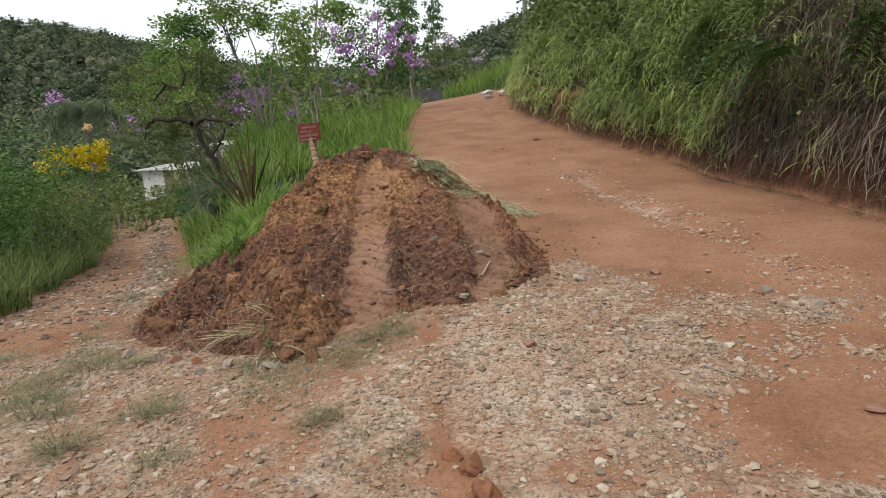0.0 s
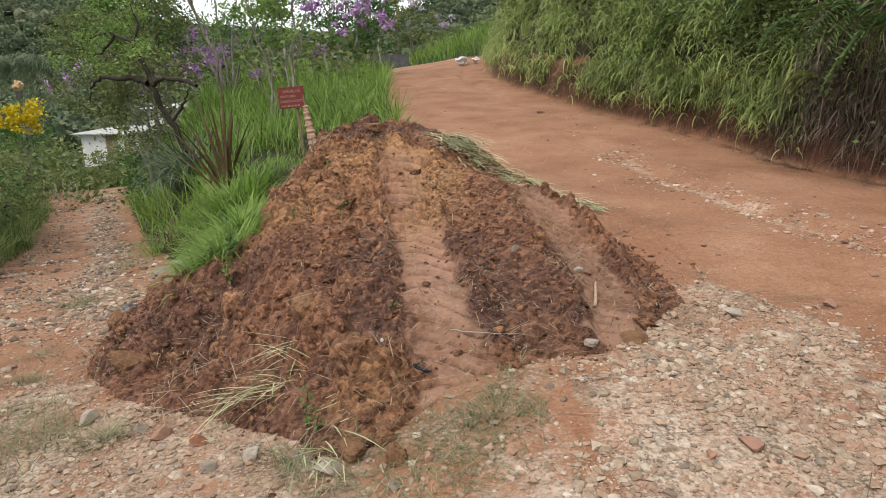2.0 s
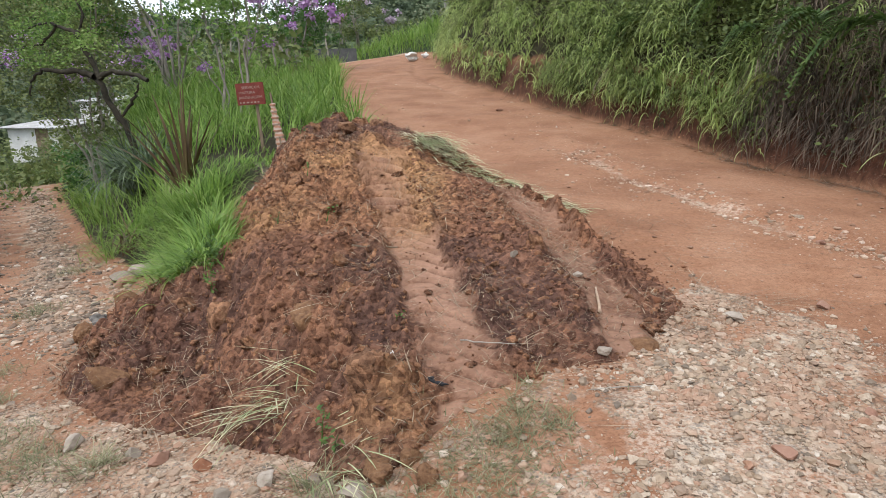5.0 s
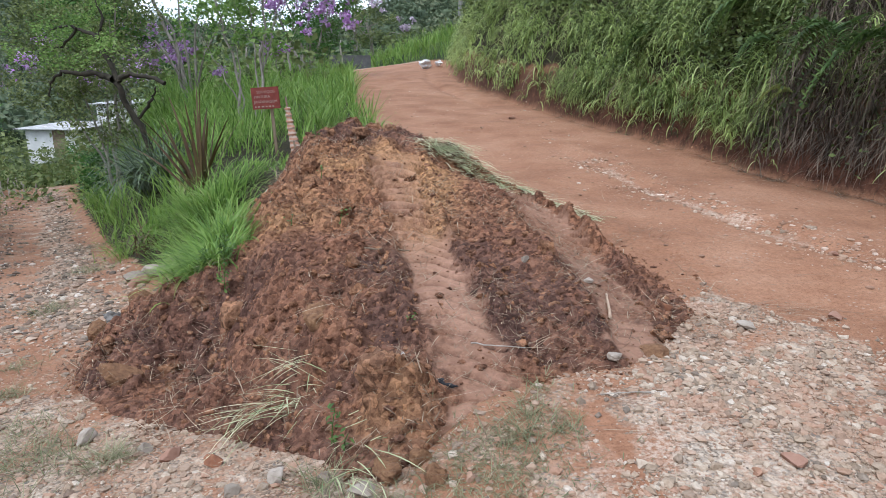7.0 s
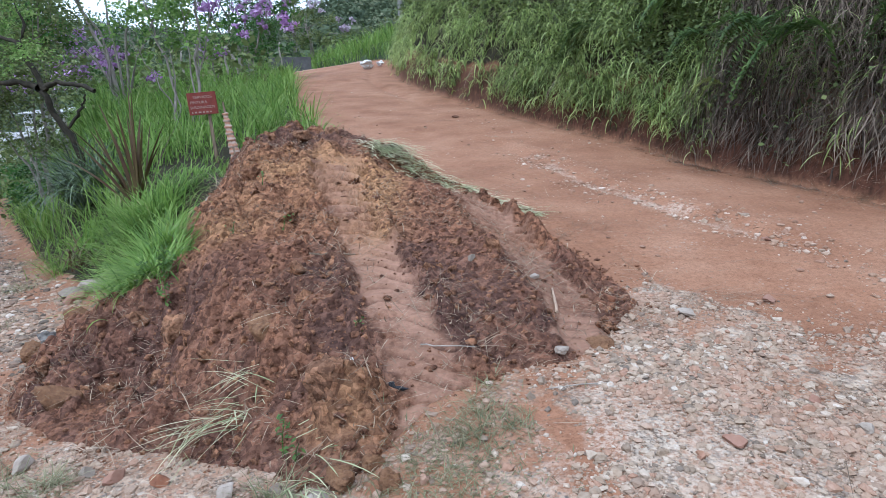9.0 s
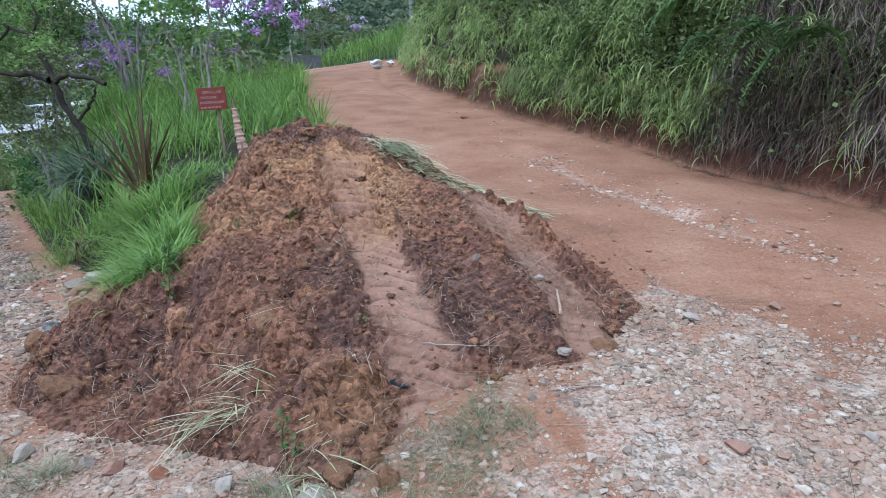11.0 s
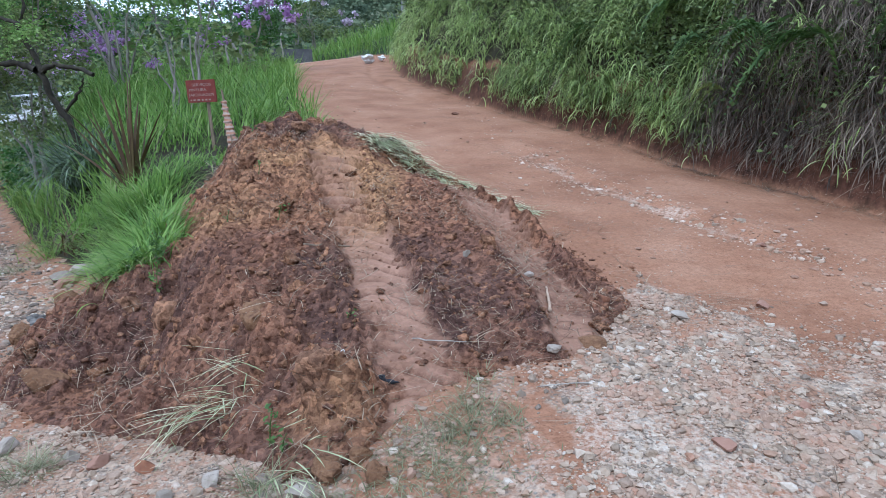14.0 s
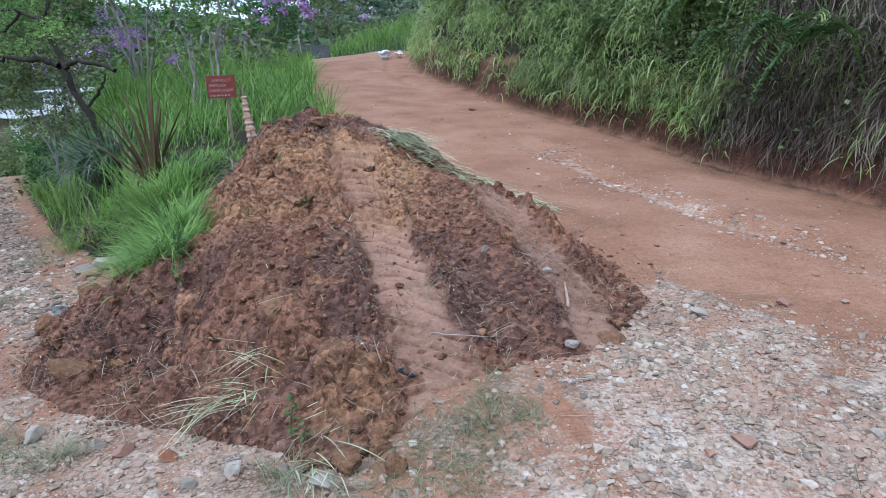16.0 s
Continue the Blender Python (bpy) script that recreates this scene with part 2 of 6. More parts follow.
    return np.where(d > 0.06, np.maximum(z, base + 0.022 + 0.012 * fbm(x, y, 0.12, 2, 48)), z)


def surface_z(x, y):
    """Whatever lies on top: the heap or the ground."""
    return np.where(heap_inside(x, y) > 0.02, heap_z(x, y), ground_z(x, y))


# ---- mesh helpers ----
def mesh_np(name, verts, faces, material, smooth=False):
    """A mesh from arrays: faces is a list of (n, k) index arrays."""
    verts = np.asarray(verts, np.float32).reshape(-1, 3)
    me = bpy.data.meshes.new(name)
    me.vertices.add(len(verts))
    me.vertices.foreach_set("co", verts.ravel())
    faces = [np.asarray(f, np.int32) for f in faces if len(f)]
    loops = np.concatenate([f.ravel() for f in faces])
    sizes = np.concatenate([np.full(len(f), f.shape[1], np.int32) for f in faces])
    me.loops.add(len(loops))
    me.loops.foreach_set("vertex_index", loops)
    me.polygons.add(len(sizes))
    me.polygons.foreach_set("loop_start", np.concatenate([[0], np.cumsum(sizes)[:-1]]).astype(np.int32))
    me.polygons.foreach_set("use_smooth", np.full(len(sizes), smooth, bool))
    me.update(calc_edges=True)
    if material:
        me.materials.append(material)
    return me


def grid_faces(nx, ny):
    i = np.arange(ny - 1)[:, None] * nx + np.arange(nx - 1)[None, :]
    i = i.ravel()
    return np.stack([i, i + 1, i + nx + 1, i + nx], 1)


def part(name, bm, material, parent, label=""):
    """Links a bmesh as one mesh object under a thing or a part."""
    me = bpy.data.meshes.new(name)
    bm.to_mesh(me)
    bm.free()
    if material:
        me.materials.append(material)
    ob = new(name, me)
    ob.parent = parent
    return tagged(ob, label)


def part_np(name, verts, faces, material, parent, label="", smooth=False):
    ob = new(name, mesh_np(name, verts, faces, material, smooth))
    ob.parent = parent
    return tagged(ob, label)


def thing(name, place, label, category, group="", kind=""):
    ob = new(name)
    ob.matrix_world = Matrix.Translation(place)
    ob.empty_display_size = 0.1
    return tagged(ob, label, category, group, kind)


def attribute(me, name, values):
    me.attributes.new(name, "FLOAT", "POINT").data.foreach_set("value", np.asarray(values, np.float32).ravel())


rng = np.random.default_rng(7)


def blades(pos, length, width, az, lean, droop, k=4, twist=0.4):
    """Curved, tapering leaves: one strip each."""
    n = len(pos)
    length, width, az, lean, droop = (np.broadcast_to(np.asarray(q, float), (n,)) for q in (length, width, az, lean, droop))
    way = np.stack([np.cos(az), np.sin(az), np.zeros(n)], 1)
    turn = az + math.pi / 2 + rng.uniform(-twist, twist, n)
    side = np.stack([np.cos(turn), np.sin(turn), np.zeros(n)], 1)
    verts = np.zeros((n, 2 * k + 1, 3))
    p = np.array(pos, float)
    for i in range(k + 1):
        s = i / k
        if i < k:
            w = (width * (0.55 + 0.9 * s if s < 0.4 else (1 - s) ** 0.7 * 1.25))[:, None] * side * 0.5
            verts[:, 2 * i], verts[:, 2 * i + 1] = p - w, p + w
        else:
            verts[:, 2 * k] = p
        a = lean + droop * (s + 0.5 / k)
        p = p + (length / k)[:, None] * (np.sin(a)[:, None] * way + np.cos(a)[:, None] * np.array([0, 0, 1.0]))
    first = (np.arange(n) * (2 * k + 1))[:, None]
    quads = np.concatenate([first + np.array([[2 * i, 2 * i + 1, 2 * i + 3, 2 * i + 2]]) for i in range(k - 1)])
    tris = first + np.array([[2 * k - 2, 2 * k - 1, 2 * k]])
    return verts.reshape(-1, 3), [quads, tris]


def join(*parts):
    """Joins (verts, faces) pairs."""
    verts, quads, tris, at = [], [], [], 0
    for v, faces in parts:
        verts.append(v)
        for f in faces:
            if len(f):
                (quads if f.shape[1] == 4 else tris).append(np.asarray(f) + at)
        at += len(v)
    return np.concatenate(verts), [np.concatenate(q) for q in (quads, tris) if q]


def cards(pos, size, normal_up=0.3, ratio=0.55):
    """Small pointed leaves, folded along the midrib."""
    n = len(pos)
    size = np.broadcast_to(np.asarray(size, float), (n,))[:, None]
    d = rng.normal(size=(n, 3))
    d[:, 2] *= 0.6
    d[:, 2] -= 0.25
    d /= np.linalg.norm(d, axis=1)[:, None]
    up = rng.normal(size=(n, 3)) * (1 - normal_up) + np.array([0, 0, 1.0]) * normal_up * 2
    s = np.cross(d, up)
    s /= np.linalg.norm(s, axis=1)[:, None] + 1e-6
    nrm = np.cross(s, d)
    pos = np.asarray(pos)
    base, tip = pos - d * size * 0.5, pos + d * size * 0.5
    mid = pos - d * size * 0.05 - nrm * size * 0.1
    a, b = mid + s * size * ratio * 0.5 + nrm * size * 0.12, mid - s * size * ratio * 0.5 + nrm * size * 0.12
    verts = np.stack([base, a, tip, b], 1).reshape(-1, 3)
    f = (np.arange(n) * 4)[:, None]
    return verts, [np.concatenate([f + np.array([[0, 1, 2]]), f + np.array([[0, 2, 3]])])]


def tube(points, radii, sides=6):
    """A tapering tube along points."""
    points, radii = np.asarray(points, float), np.asarray(radii, float)
    n = len(points)
    d = np.gradient(points, axis=0)
    d /= np.linalg.norm(d, axis=1)[:, None] + 1e-9
    ref = np.where(np.abs(d[:, 2:3]) > 0.9, np.array([[1.0, 0, 0]]), np.array([[0, 0, 1.0]]))
    s = np.cross(d, ref)
    s /= np.linalg.norm(s, axis=1)[:, None] + 1e-9
    t = np.cross(d, s)
    a = np.arange(sides) / sides * 2 * math.pi
    ring = points[:, None] + radii[:, None, None] * (np.cos(a)[None, :, None] * s[:, None] + np.sin(a)[None, :, None] * t[:, None])
    i, j = np.meshgrid(np.arange(n - 1), np.arange(sides), indexing="ij")
    i, j = i.ravel(), j.ravel()
    k = (j + 1) % sides
    return ring.reshape(-1, 3), [np.stack([i * sides + j, i * sides + k, (i + 1) * sides + k, (i + 1) * sides + j], 1)]


def scatter(n, x0, x1, y0, y1, keep):
    """Random places in a rectangle, kept with the chance that keep(x, y) gives."""
    x, y = rng.uniform(x0, x1, n), rng.uniform(y0, y1, n)
    ok = rng.uniform(0, 1, n) < keep(x, y)
    return x[ok], y[ok]


# ---- materials ----
def material(name, rough=0.9, spec=0.3):
    m = bpy.data.materials.new(name)
    m.use_nodes = True
    b = m.node_tree.nodes["Principled BSDF"]
    b.inputs["Roughness"].default_value = rough
    b.inputs["Specular IOR Level"].default_value = spec
    return m, m.node_tree, b


def position(t):
    return t.nodes.new("ShaderNodeNewGeometry").outputs["Position"]


def n_noise(t, size, detail=4, rough=0.6, vector=None, stretch=None):
    nd = t.nodes.new("ShaderNodeTexNoise")
    nd.inputs["Scale"].default_value = 1 / size
    nd.inputs["Detail"].default_value = detail
    nd.inputs["Roughness"].default_value = rough
    vec = vector or position(t)
    if stretch:
        mp = t.nodes.new("ShaderNodeMapping")
        mp.inputs["Scale"].default_value = stretch
        t.links.new(vec, mp.inputs["Vector"])
        vec = mp.outputs[0]
    t.links.new(vec, nd.inputs["Vector"])
    return nd.outputs["Fac"]


def n_ramp(t, fac, stops):
    nd = t.nodes.new("ShaderNodeValToRGB")
    e = nd.color_ramp.elements
    while len(e) < len(stops):
        e.new(0.5)
    for el, (p, c) in zip(e, stops):
        el.position = p
        el.color = (*c, 1) if not isinstance(c, float) else (c, c, c, 1)
    t.links.new(fac, nd.inputs["Fac"])
    return nd.outputs["Color"]


def n_mix(t, fac, a, b, blend="MIX"):
    nd = t.nodes.new("ShaderNodeMix")
    nd.data_type = "RGBA"
    nd.blend_type = blend
    for sock, v in ((nd.inputs[0], fac), (nd.inputs[6], a), (nd.inputs[7], b)):
        if isinstance(v, tuple):
            sock.default_value = (*v, 1)
        elif isinstance(v, float):
            sock.default_value = v
        else:
            t.links.new(v, sock)
    return nd.outputs[2]


def n_math(t, op, a, b):
    nd = t.nodes.new("ShaderNodeMath")
    nd.operation = op
    for sock, v in ((nd.inputs[0], a), (nd.inputs[1], b)):
        if isinstance(v, (int, float)):
            sock.default_value = v
        else:
            t.links.new(v, sock)
    return nd.outputs[0]


def n_attr(t, name):
    nd = t.nodes.new("ShaderNodeAttribute")
    nd.attribute_name = name
    return nd.outputs["Fac"]


def n_bump(t, b, height, depth, strength=1.0):
    nd = t.nodes.new("ShaderNodeBump")
    nd.inputs["Distance"].default_value = depth
    nd.inputs["Strength"].default_value = strength
    t.links.new(height, nd.inputs["Height"])
    t.links.new(nd.outputs[0], b.inputs["Normal"])


def n_cells(t, size, vector=None):
    nd = t.nodes.new("ShaderNodeTexVoronoi")
    nd.inputs["Scale"].default_value = 1 / size
    t.links.new(vector or position(t), nd.inputs["Vector"])
    return nd.outputs["Distance"], nd.outputs["Color"]


def island(t):
    return t.nodes.new("ShaderNodeNewGeometry").outputs["Random Per Island"]


def any_random(t):
    return t.nodes.new("ShaderNodeObjectInfo").outputs["Random"]


def ground_material():
    m, t, b = material("red_earth_and_gravel", 0.92, 0.2)
    patch, grain = n_noise(t, 0.9, 5), n_noise(t, 0.035, 5, 0.7)
    earth = n_ramp(t, patch, [(0.3, (0.225, 0.110, 0.060)), (0.5, (0.30, 0.155, 0.088)), (0.72, (0.36, 0.205, 0.125))])
    earth = n_mix(t, n_ramp(t, grain, [(0.38, 0.0), (0.6, 1.0)]), n_mix(t, 1.0, earth, (0.80, 0.76, 0.73), "MULTIPLY"), earth)
    earth = n_mix(t, 1.0, earth, n_ramp(t, n_noise(t, 0.011, 3, 0.7), [(0.33, (0.66, 0.63, 0.61)), (0.46, (1.0, 1.0, 1.0)), (0.62, (1.08, 1.08, 1.08))]), "MULTIPLY")
    # scattered grit
    dist, col = n_cells(t, 0.045)
    grit = n_math(t, "MULTIPLY", n_ramp(t, dist, [(0.16, 1.0), (0.24, 0.0)]), n_ramp(t, n_noise(t, 0.5, 3), [(0.5, 0.0), (0.66, 1.0)]))
    earth = n_mix(t, grit, earth, (0.32, 0.24, 0.18))
    # pale stony crust
    d2, c2 = n_cells(t, 0.05)
    d3, c3 = n_cells(t, 0.021)
    tone = n_ramp(t, c2, [(0.15, (0.17, 0.145, 0.12)), (0.45, (0.30, 0.225, 0.16)), (0.7, (0.38, 0.295, 0.22)), (0.95, (0.48, 0.405, 0.32))])
    tone3 = n_ramp(t, c3, [(0.2, (0.15, 0.125, 0.10)), (0.6, (0.33, 0.255, 0.185)), (0.95, (0.46, 0.385, 0.30))])
    dust = n_ramp(t, n_noise(t, 0.3, 6, 0.7), [(0.38, (0.28, 0.148, 0.085)), (0.52, (0.375, 0.255, 0.17)), (0.66, (0.50, 0.40, 0.295))])
    crust = n_mix(t, n_ramp(t, d3, [(0.25, 1.0), (0.5, 0.0)]), dust, tone3)
    crust = n_mix(t, n_math(t, "MULTIPLY", n_ramp(t, d2, [(0.3, 1.0), (0.42, 0.0)]), n_ramp(t, n_noise(t, 0.3, 2), [(0.42, 0.0), (0.58, 1.0)])), crust, tone)
    # shadows between the stones, painted as dark brown gaps
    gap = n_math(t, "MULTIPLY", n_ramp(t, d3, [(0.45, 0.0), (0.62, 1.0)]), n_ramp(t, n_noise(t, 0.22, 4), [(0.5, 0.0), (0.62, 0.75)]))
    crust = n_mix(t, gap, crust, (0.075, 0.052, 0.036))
    stony = n_math(t, "ADD", n_attr(t, "gravel"), n_math(t, "MULTIPLY", n_math(t, "SUBTRACT", n_noise(t, 0.4, 6, 0.72), 0.5), 2.4))
    stony = n_ramp(t, stony, [(0.38, 0.0), (0.62, 1.0)])
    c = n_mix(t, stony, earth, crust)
    # white chalky smears
    pale = n_ramp(t, n_math(t, "MULTIPLY", n_attr(t, "pale"), n_noise(t, 0.18, 5, 0.7)), [(0.3, 0.0), (0.5, 1.0)])
    c = n_mix(t, n_math(t, "MULTIPLY", pale, n_ramp(t, n_noise(t, 0.028, 5, 0.75), [(0.42, 0.0), (0.58, 0.55)])), c, (0.58, 0.485, 0.38))
    # loose dark soil and litter below the plants, with shade painted in
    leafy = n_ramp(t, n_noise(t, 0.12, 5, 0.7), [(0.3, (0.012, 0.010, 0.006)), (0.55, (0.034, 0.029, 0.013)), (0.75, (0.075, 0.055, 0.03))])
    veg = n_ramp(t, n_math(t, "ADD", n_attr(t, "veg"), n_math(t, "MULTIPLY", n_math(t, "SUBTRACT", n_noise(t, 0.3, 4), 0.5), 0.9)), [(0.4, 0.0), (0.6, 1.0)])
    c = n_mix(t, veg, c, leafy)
    c = n_mix(t, n_attr(t, "far"), c, n_ramp(t, n_noise(t, 3.0, 4), [(0.3, (0.018, 0.032, 0.012)), (0.7, (0.05, 0.068, 0.026))]))
    # raw brown cut at the foot of the bank, its shadow painted in
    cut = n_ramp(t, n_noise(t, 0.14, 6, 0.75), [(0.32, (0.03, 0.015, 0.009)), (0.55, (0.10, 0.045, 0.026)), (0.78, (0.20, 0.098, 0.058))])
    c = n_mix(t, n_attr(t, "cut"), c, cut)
    t.links.new(c, b.inputs["Base Color"])
    bump = n_math(t, "ADD", n_math(t, "MULTIPLY", grain, 0.5), n_math(t, "MULTIPLY", n_math(t, "SUBTRACT", 0.6, n_math(t, "ADD", d2, n_math(t, "MULTIPLY", d3, 0.5))), n_math(t, "MULTIPLY", stony, 1.4)))
    bump = n_math(t, "ADD", bump, n_math(t, "MULTIPLY", n_noise(t, 0.2, 4), 0.8))
    n_bump(t, b, bump, 0.018, 0.9)
    return m


def soil_material(name="loose_soil", clod=False):
    m, t, b = material(name, 0.95, 0.15)
    big, fine = n_noise(t, 0.55, 4, 0.6), n_noise(t, 0.045, 6, 0.72)
    c = n_ramp(t, big, [(0.28, (0.17, 0.085, 0.057)), (0.44, (0.25, 0.122, 0.073)), (0.58, (0.315, 0.155, 0.086)), (0.76, (0.40, 0.20, 0.106))])
    if clod:
        r = island(t)
        c = n_mix(t, 0.4, c, n_ramp(t, r, [(0.1, (0.125, 0.075, 0.053)), (0.45, (0.235, 0.120, 0.069)), (0.8, (0.360, 0.195, 0.100)), (1.0, (0.447, 0.269, 0.154))]))
    else:
        dark = n_attr(t, "dark")
        c = n_mix(t, dark, c, n_ramp(t, n_noise(t, 0.3, 4), [(0.3, (0.10, 0.055, 0.042)), (0.55, (0.175, 0.094, 0.066)), (0.75, (0.265, 0.142, 0.092))]))
        c = n_mix(t, n_attr(t, "ochre"), c, n_ramp(t, n_noise(t, 0.25, 4), [(0.3, (0.33, 0.172, 0.08)), (0.7, (0.52, 0.30, 0.145))]))
        c = n_mix(t, n_attr(t, "pressed"), c, n_ramp(t, n_noise(t, 0.35, 5), [(0.3, (0.235, 0.13, 0.083)), (0.7, (0.355, 0.206, 0.137))]))
    if not clod:
        c = n_mix(t, n_math(t, "MULTIPLY", n_attr(t, "ochre"), 0.55), c, n_ramp(t, n_noise(t, 0.12, 4), [(0.3, (0.34, 0.18, 0.085)), (0.7, (0.55, 0.32, 0.16))]))
    # fine dark marks: the small shadows among crumbs, put into the colour
    crumb_shade = n_ramp(t, fine, [(0.38, 0.0), (0.54, 1.0)])
    if not clod:
        crumb_shade = n_math(t, "MAXIMUM", crumb_shade, n_math(t, "MULTIPLY", n_attr(t, "pressed"), 0.75))
    # loose crumbs, each of its own tone
    crumb, tint = n_cells(t, 0.034)
    loose = n_ramp(t, tint, [(0.2, (0.58, 0.56, 0.55)), (0.55, (0.97, 0.97, 0.97)), (0.95, (1.4, 1.37, 1.3))])
    if clod:
        c = n_mix(t, 1.0, c, loose, "MULTIPLY")
    else:
        c = n_mix(t, n_math(t, "SUBTRACT", 1.0, n_attr(t, "pressed")), c, n_mix(t, 1.0, c, loose, "MULTIPLY"))
    c = n_mix(t, crumb_shade, n_mix(t, 1.0, c, (0.52, 0.48, 0.46), "MULTIPLY"), c)
    t.links.new(c, b.inputs["Base Color"])
    h = n_math(t, "ADD", n_math(t, "SUBTRACT", fine, n_math(t, "MULTIPLY", crumb, 0.5)), n_math(t, "MULTIPLY", n_noise(t, 0.09, 4, 0.7), 1.2))
    if not clod:
        h = n_math(t, "MULTIPLY", h, n_math(t, "SUBTRACT", 1.0, n_math(t, "MULTIPLY", n_attr(t, "pressed"), 0.88)))
    n_bump(t, b, h, 0.03, 1.0)
    return m


def stone_material(name, stops, per_object):
    m, t, b = material(name, 0.85, 0.25)
    c = n_ramp(t, any_random(t) if per_object else island(t), stops)
    c = n_mix(t, n_ramp(t, n_noise(t, 0.03, 4), [(0.35, 0.0), (0.7, 1.0)]), n_mix(t, 1.0, c, (0.7, 0.64, 0.58), "MULTIPLY"), c)
    # reddish dust
    c = n_mix(t, n_ramp(t, n_noise(t, 0.25, 4), [(0.45, 0.0), (0.68, 0.6)]), c, (0.36, 0.215, 0.14))
    t.links.new(c, b.inputs["Base Color"])
    n_bump(t, b, n_noise(t, 0.012, 5), 0.006)
    return m


def leaf_material(name, stops, glow=0.3, rough=0.55, per_object=False, patch=None):
    """Leaves that let some light through; colour differs from leaf to leaf and in drifts."""
    m, t, b = material(name, rough, 0.25)
    r = island(t)
    drift = n_noise(t, patch or 1.1, 3)
    fac = n_math(t, "ADD", n_math(t, "MULTIPLY", r, 0.6), n_math(t, "MULTIPLY", n_math(t, "SUBTRACT", drift, 0.3), 1.0))
    c = n_ramp(t, fac, stops)
    t.links.new(c, b.inputs["Base Color"])
    tr = t.nodes.new("ShaderNodeBsdfTranslucent")
    t.links.new(c, tr.inputs["Color"])
    mx = t.nodes.new("ShaderNodeMixShader")
    mx.inputs[0].default_value = glow
    t.links.new(b.outputs[0], mx.inputs[1])
    t.links.new(tr.outputs[0], mx.inputs[2])
    t.links.new(mx.outputs[0], t.nodes["Material Output"].inputs["Surface"])
    return m


def plain_material(name, dark, light, size=0.08, rough=0.8, stretch=None, bump=0.003, spec=0.3):
    m, t, b = material(name, rough, spec)
    f = n_noise(t, size, 5, 0.65, stretch=stretch)
    c = n_ramp(t, f, [(0.3, dark), (0.7, light)])
    c = n_mix(t, n_ramp(t, n_noise(t, size * 6, 3), [(0.4, 0.0), (0.7, 0.5)]), c, dark)
    t.links.new(c, b.inputs["Base Color"])
    n_bump(t, b, f, bump)
    return m


GROUND = ground_material()
SOIL, CLOD = soil_material(), soil_material("soil_clods", True)
STONES = [(0.0, (0.2, 0.165, 0.13)), (0.15, (0.29, 0.23, 0.17)), (0.35, (0.37, 0.29, 0.21)), (0.52, (0.43, 0.335, 0.24)), (0.62, (0.38, 0.225, 0.15)), (0.78, (0.46, 0.36, 0.265)), (0.93, (0.53, 0.445, 0.345)), (1.0, (0.62, 0.55, 0.46))]
STONE, GRAVEL = stone_material("weathered_stone", STONES, True), stone_material("loose_gravel", STONES, False)
GRASS = leaf_material("tall_green_grass", [(0.1, (0.075, 0.13, 0.026)), (0.35, (0.14, 0.24, 0.044)), (0.6, (0.21, 0.325, 0.062)), (0.85, (0.29, 0.385, 0.105)), (1.0, (0.38, 0.36, 0.18))], 0.4, patch=0.6)
# yellow-green bank grass brightened: sky light on the outer blades is in the colour
SUNGRASS = leaf_material("skylit_bank_grass", [(0.1, (0.18, 0.24, 0.085)), (0.4, (0.38, 0.48, 0.15)), (0.65, (0.53, 0.64, 0.23)), (0.85, (0.63, 0.72, 0.32)), (1.0, (0.68, 0.64, 0.38))], 0.5, patch=0.5)
# darkest stops stand for the shaded gaps between blades
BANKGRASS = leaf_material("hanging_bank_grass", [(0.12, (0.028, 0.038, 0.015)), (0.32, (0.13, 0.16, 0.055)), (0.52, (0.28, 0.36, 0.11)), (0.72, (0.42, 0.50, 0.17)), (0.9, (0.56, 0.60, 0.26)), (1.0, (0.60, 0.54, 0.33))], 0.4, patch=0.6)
LANEGRASS = leaf_material("lane_grass", [(0.12, (0.017, 0.031, 0.008)), (0.32, (0.07, 0.105, 0.024)), (0.52, (0.14, 0.195, 0.048)), (0.72, (0.21, 0.27, 0.075)), (0.9, (0.242, 0.304, 0.132)), (1.0, (0.275, 0.279, 0.156))], 0.35, patch=0.6)
DULLGRASS = leaf_material("dusty_short_grass", [(0.1, (0.10, 0.105, 0.05)), (0.45, (0.19, 0.19, 0.095)), (0.75, (0.30, 0.275, 0.16)), (1.0, (0.42, 0.36, 0.24))], 0.2, 0.7)
STRAW = leaf_material("pale_straw", [(0.1, (0.10, 0.068, 0.044)), (0.45, (0.22, 0.155, 0.10)), (0.75, (0.36, 0.275, 0.185)), (1.0, (0.52, 0.43, 0.31))], 0.1, 0.7)
THATCH = leaf_material("dead_hanging_grass", [(0.1, (0.035, 0.027, 0.02)), (0.4, (0.11, 0.085, 0.062)), (0.7, (0.235, 0.18, 0.13)), (1.0, (0.46, 0.38, 0.28))], 0.15, 0.8, patch=0.4)
CUTGRASS = leaf_material("cut_wilting_grass", [(0.1, (0.16, 0.20, 0.085)), (0.35, (0.34, 0.38, 0.19)), (0.6, (0.52, 0.51, 0.31)), (1.0, (0.68, 0.58, 0.40))], 0.2, 0.6)
LEAF = leaf_material("shrub_leaves", [(0.1, (0.034, 0.079, 0.019)), (0.45, (0.068, 0.152, 0.030)), (0.75, (0.122, 0.238, 0.049)), (1.0, (0.218, 0.332, 0.082))], 0.3, 0.45)
LANELEAF = leaf_material("dark_hedge_leaves", [(0.1, (0.03, 0.045, 0.012)), (0.4, (0.08, 0.115, 0.028)), (0.75, (0.15, 0.2, 0.05)), (1.0, (0.25, 0.29, 0.095))], 0.3, 0.45, patch=0.7)
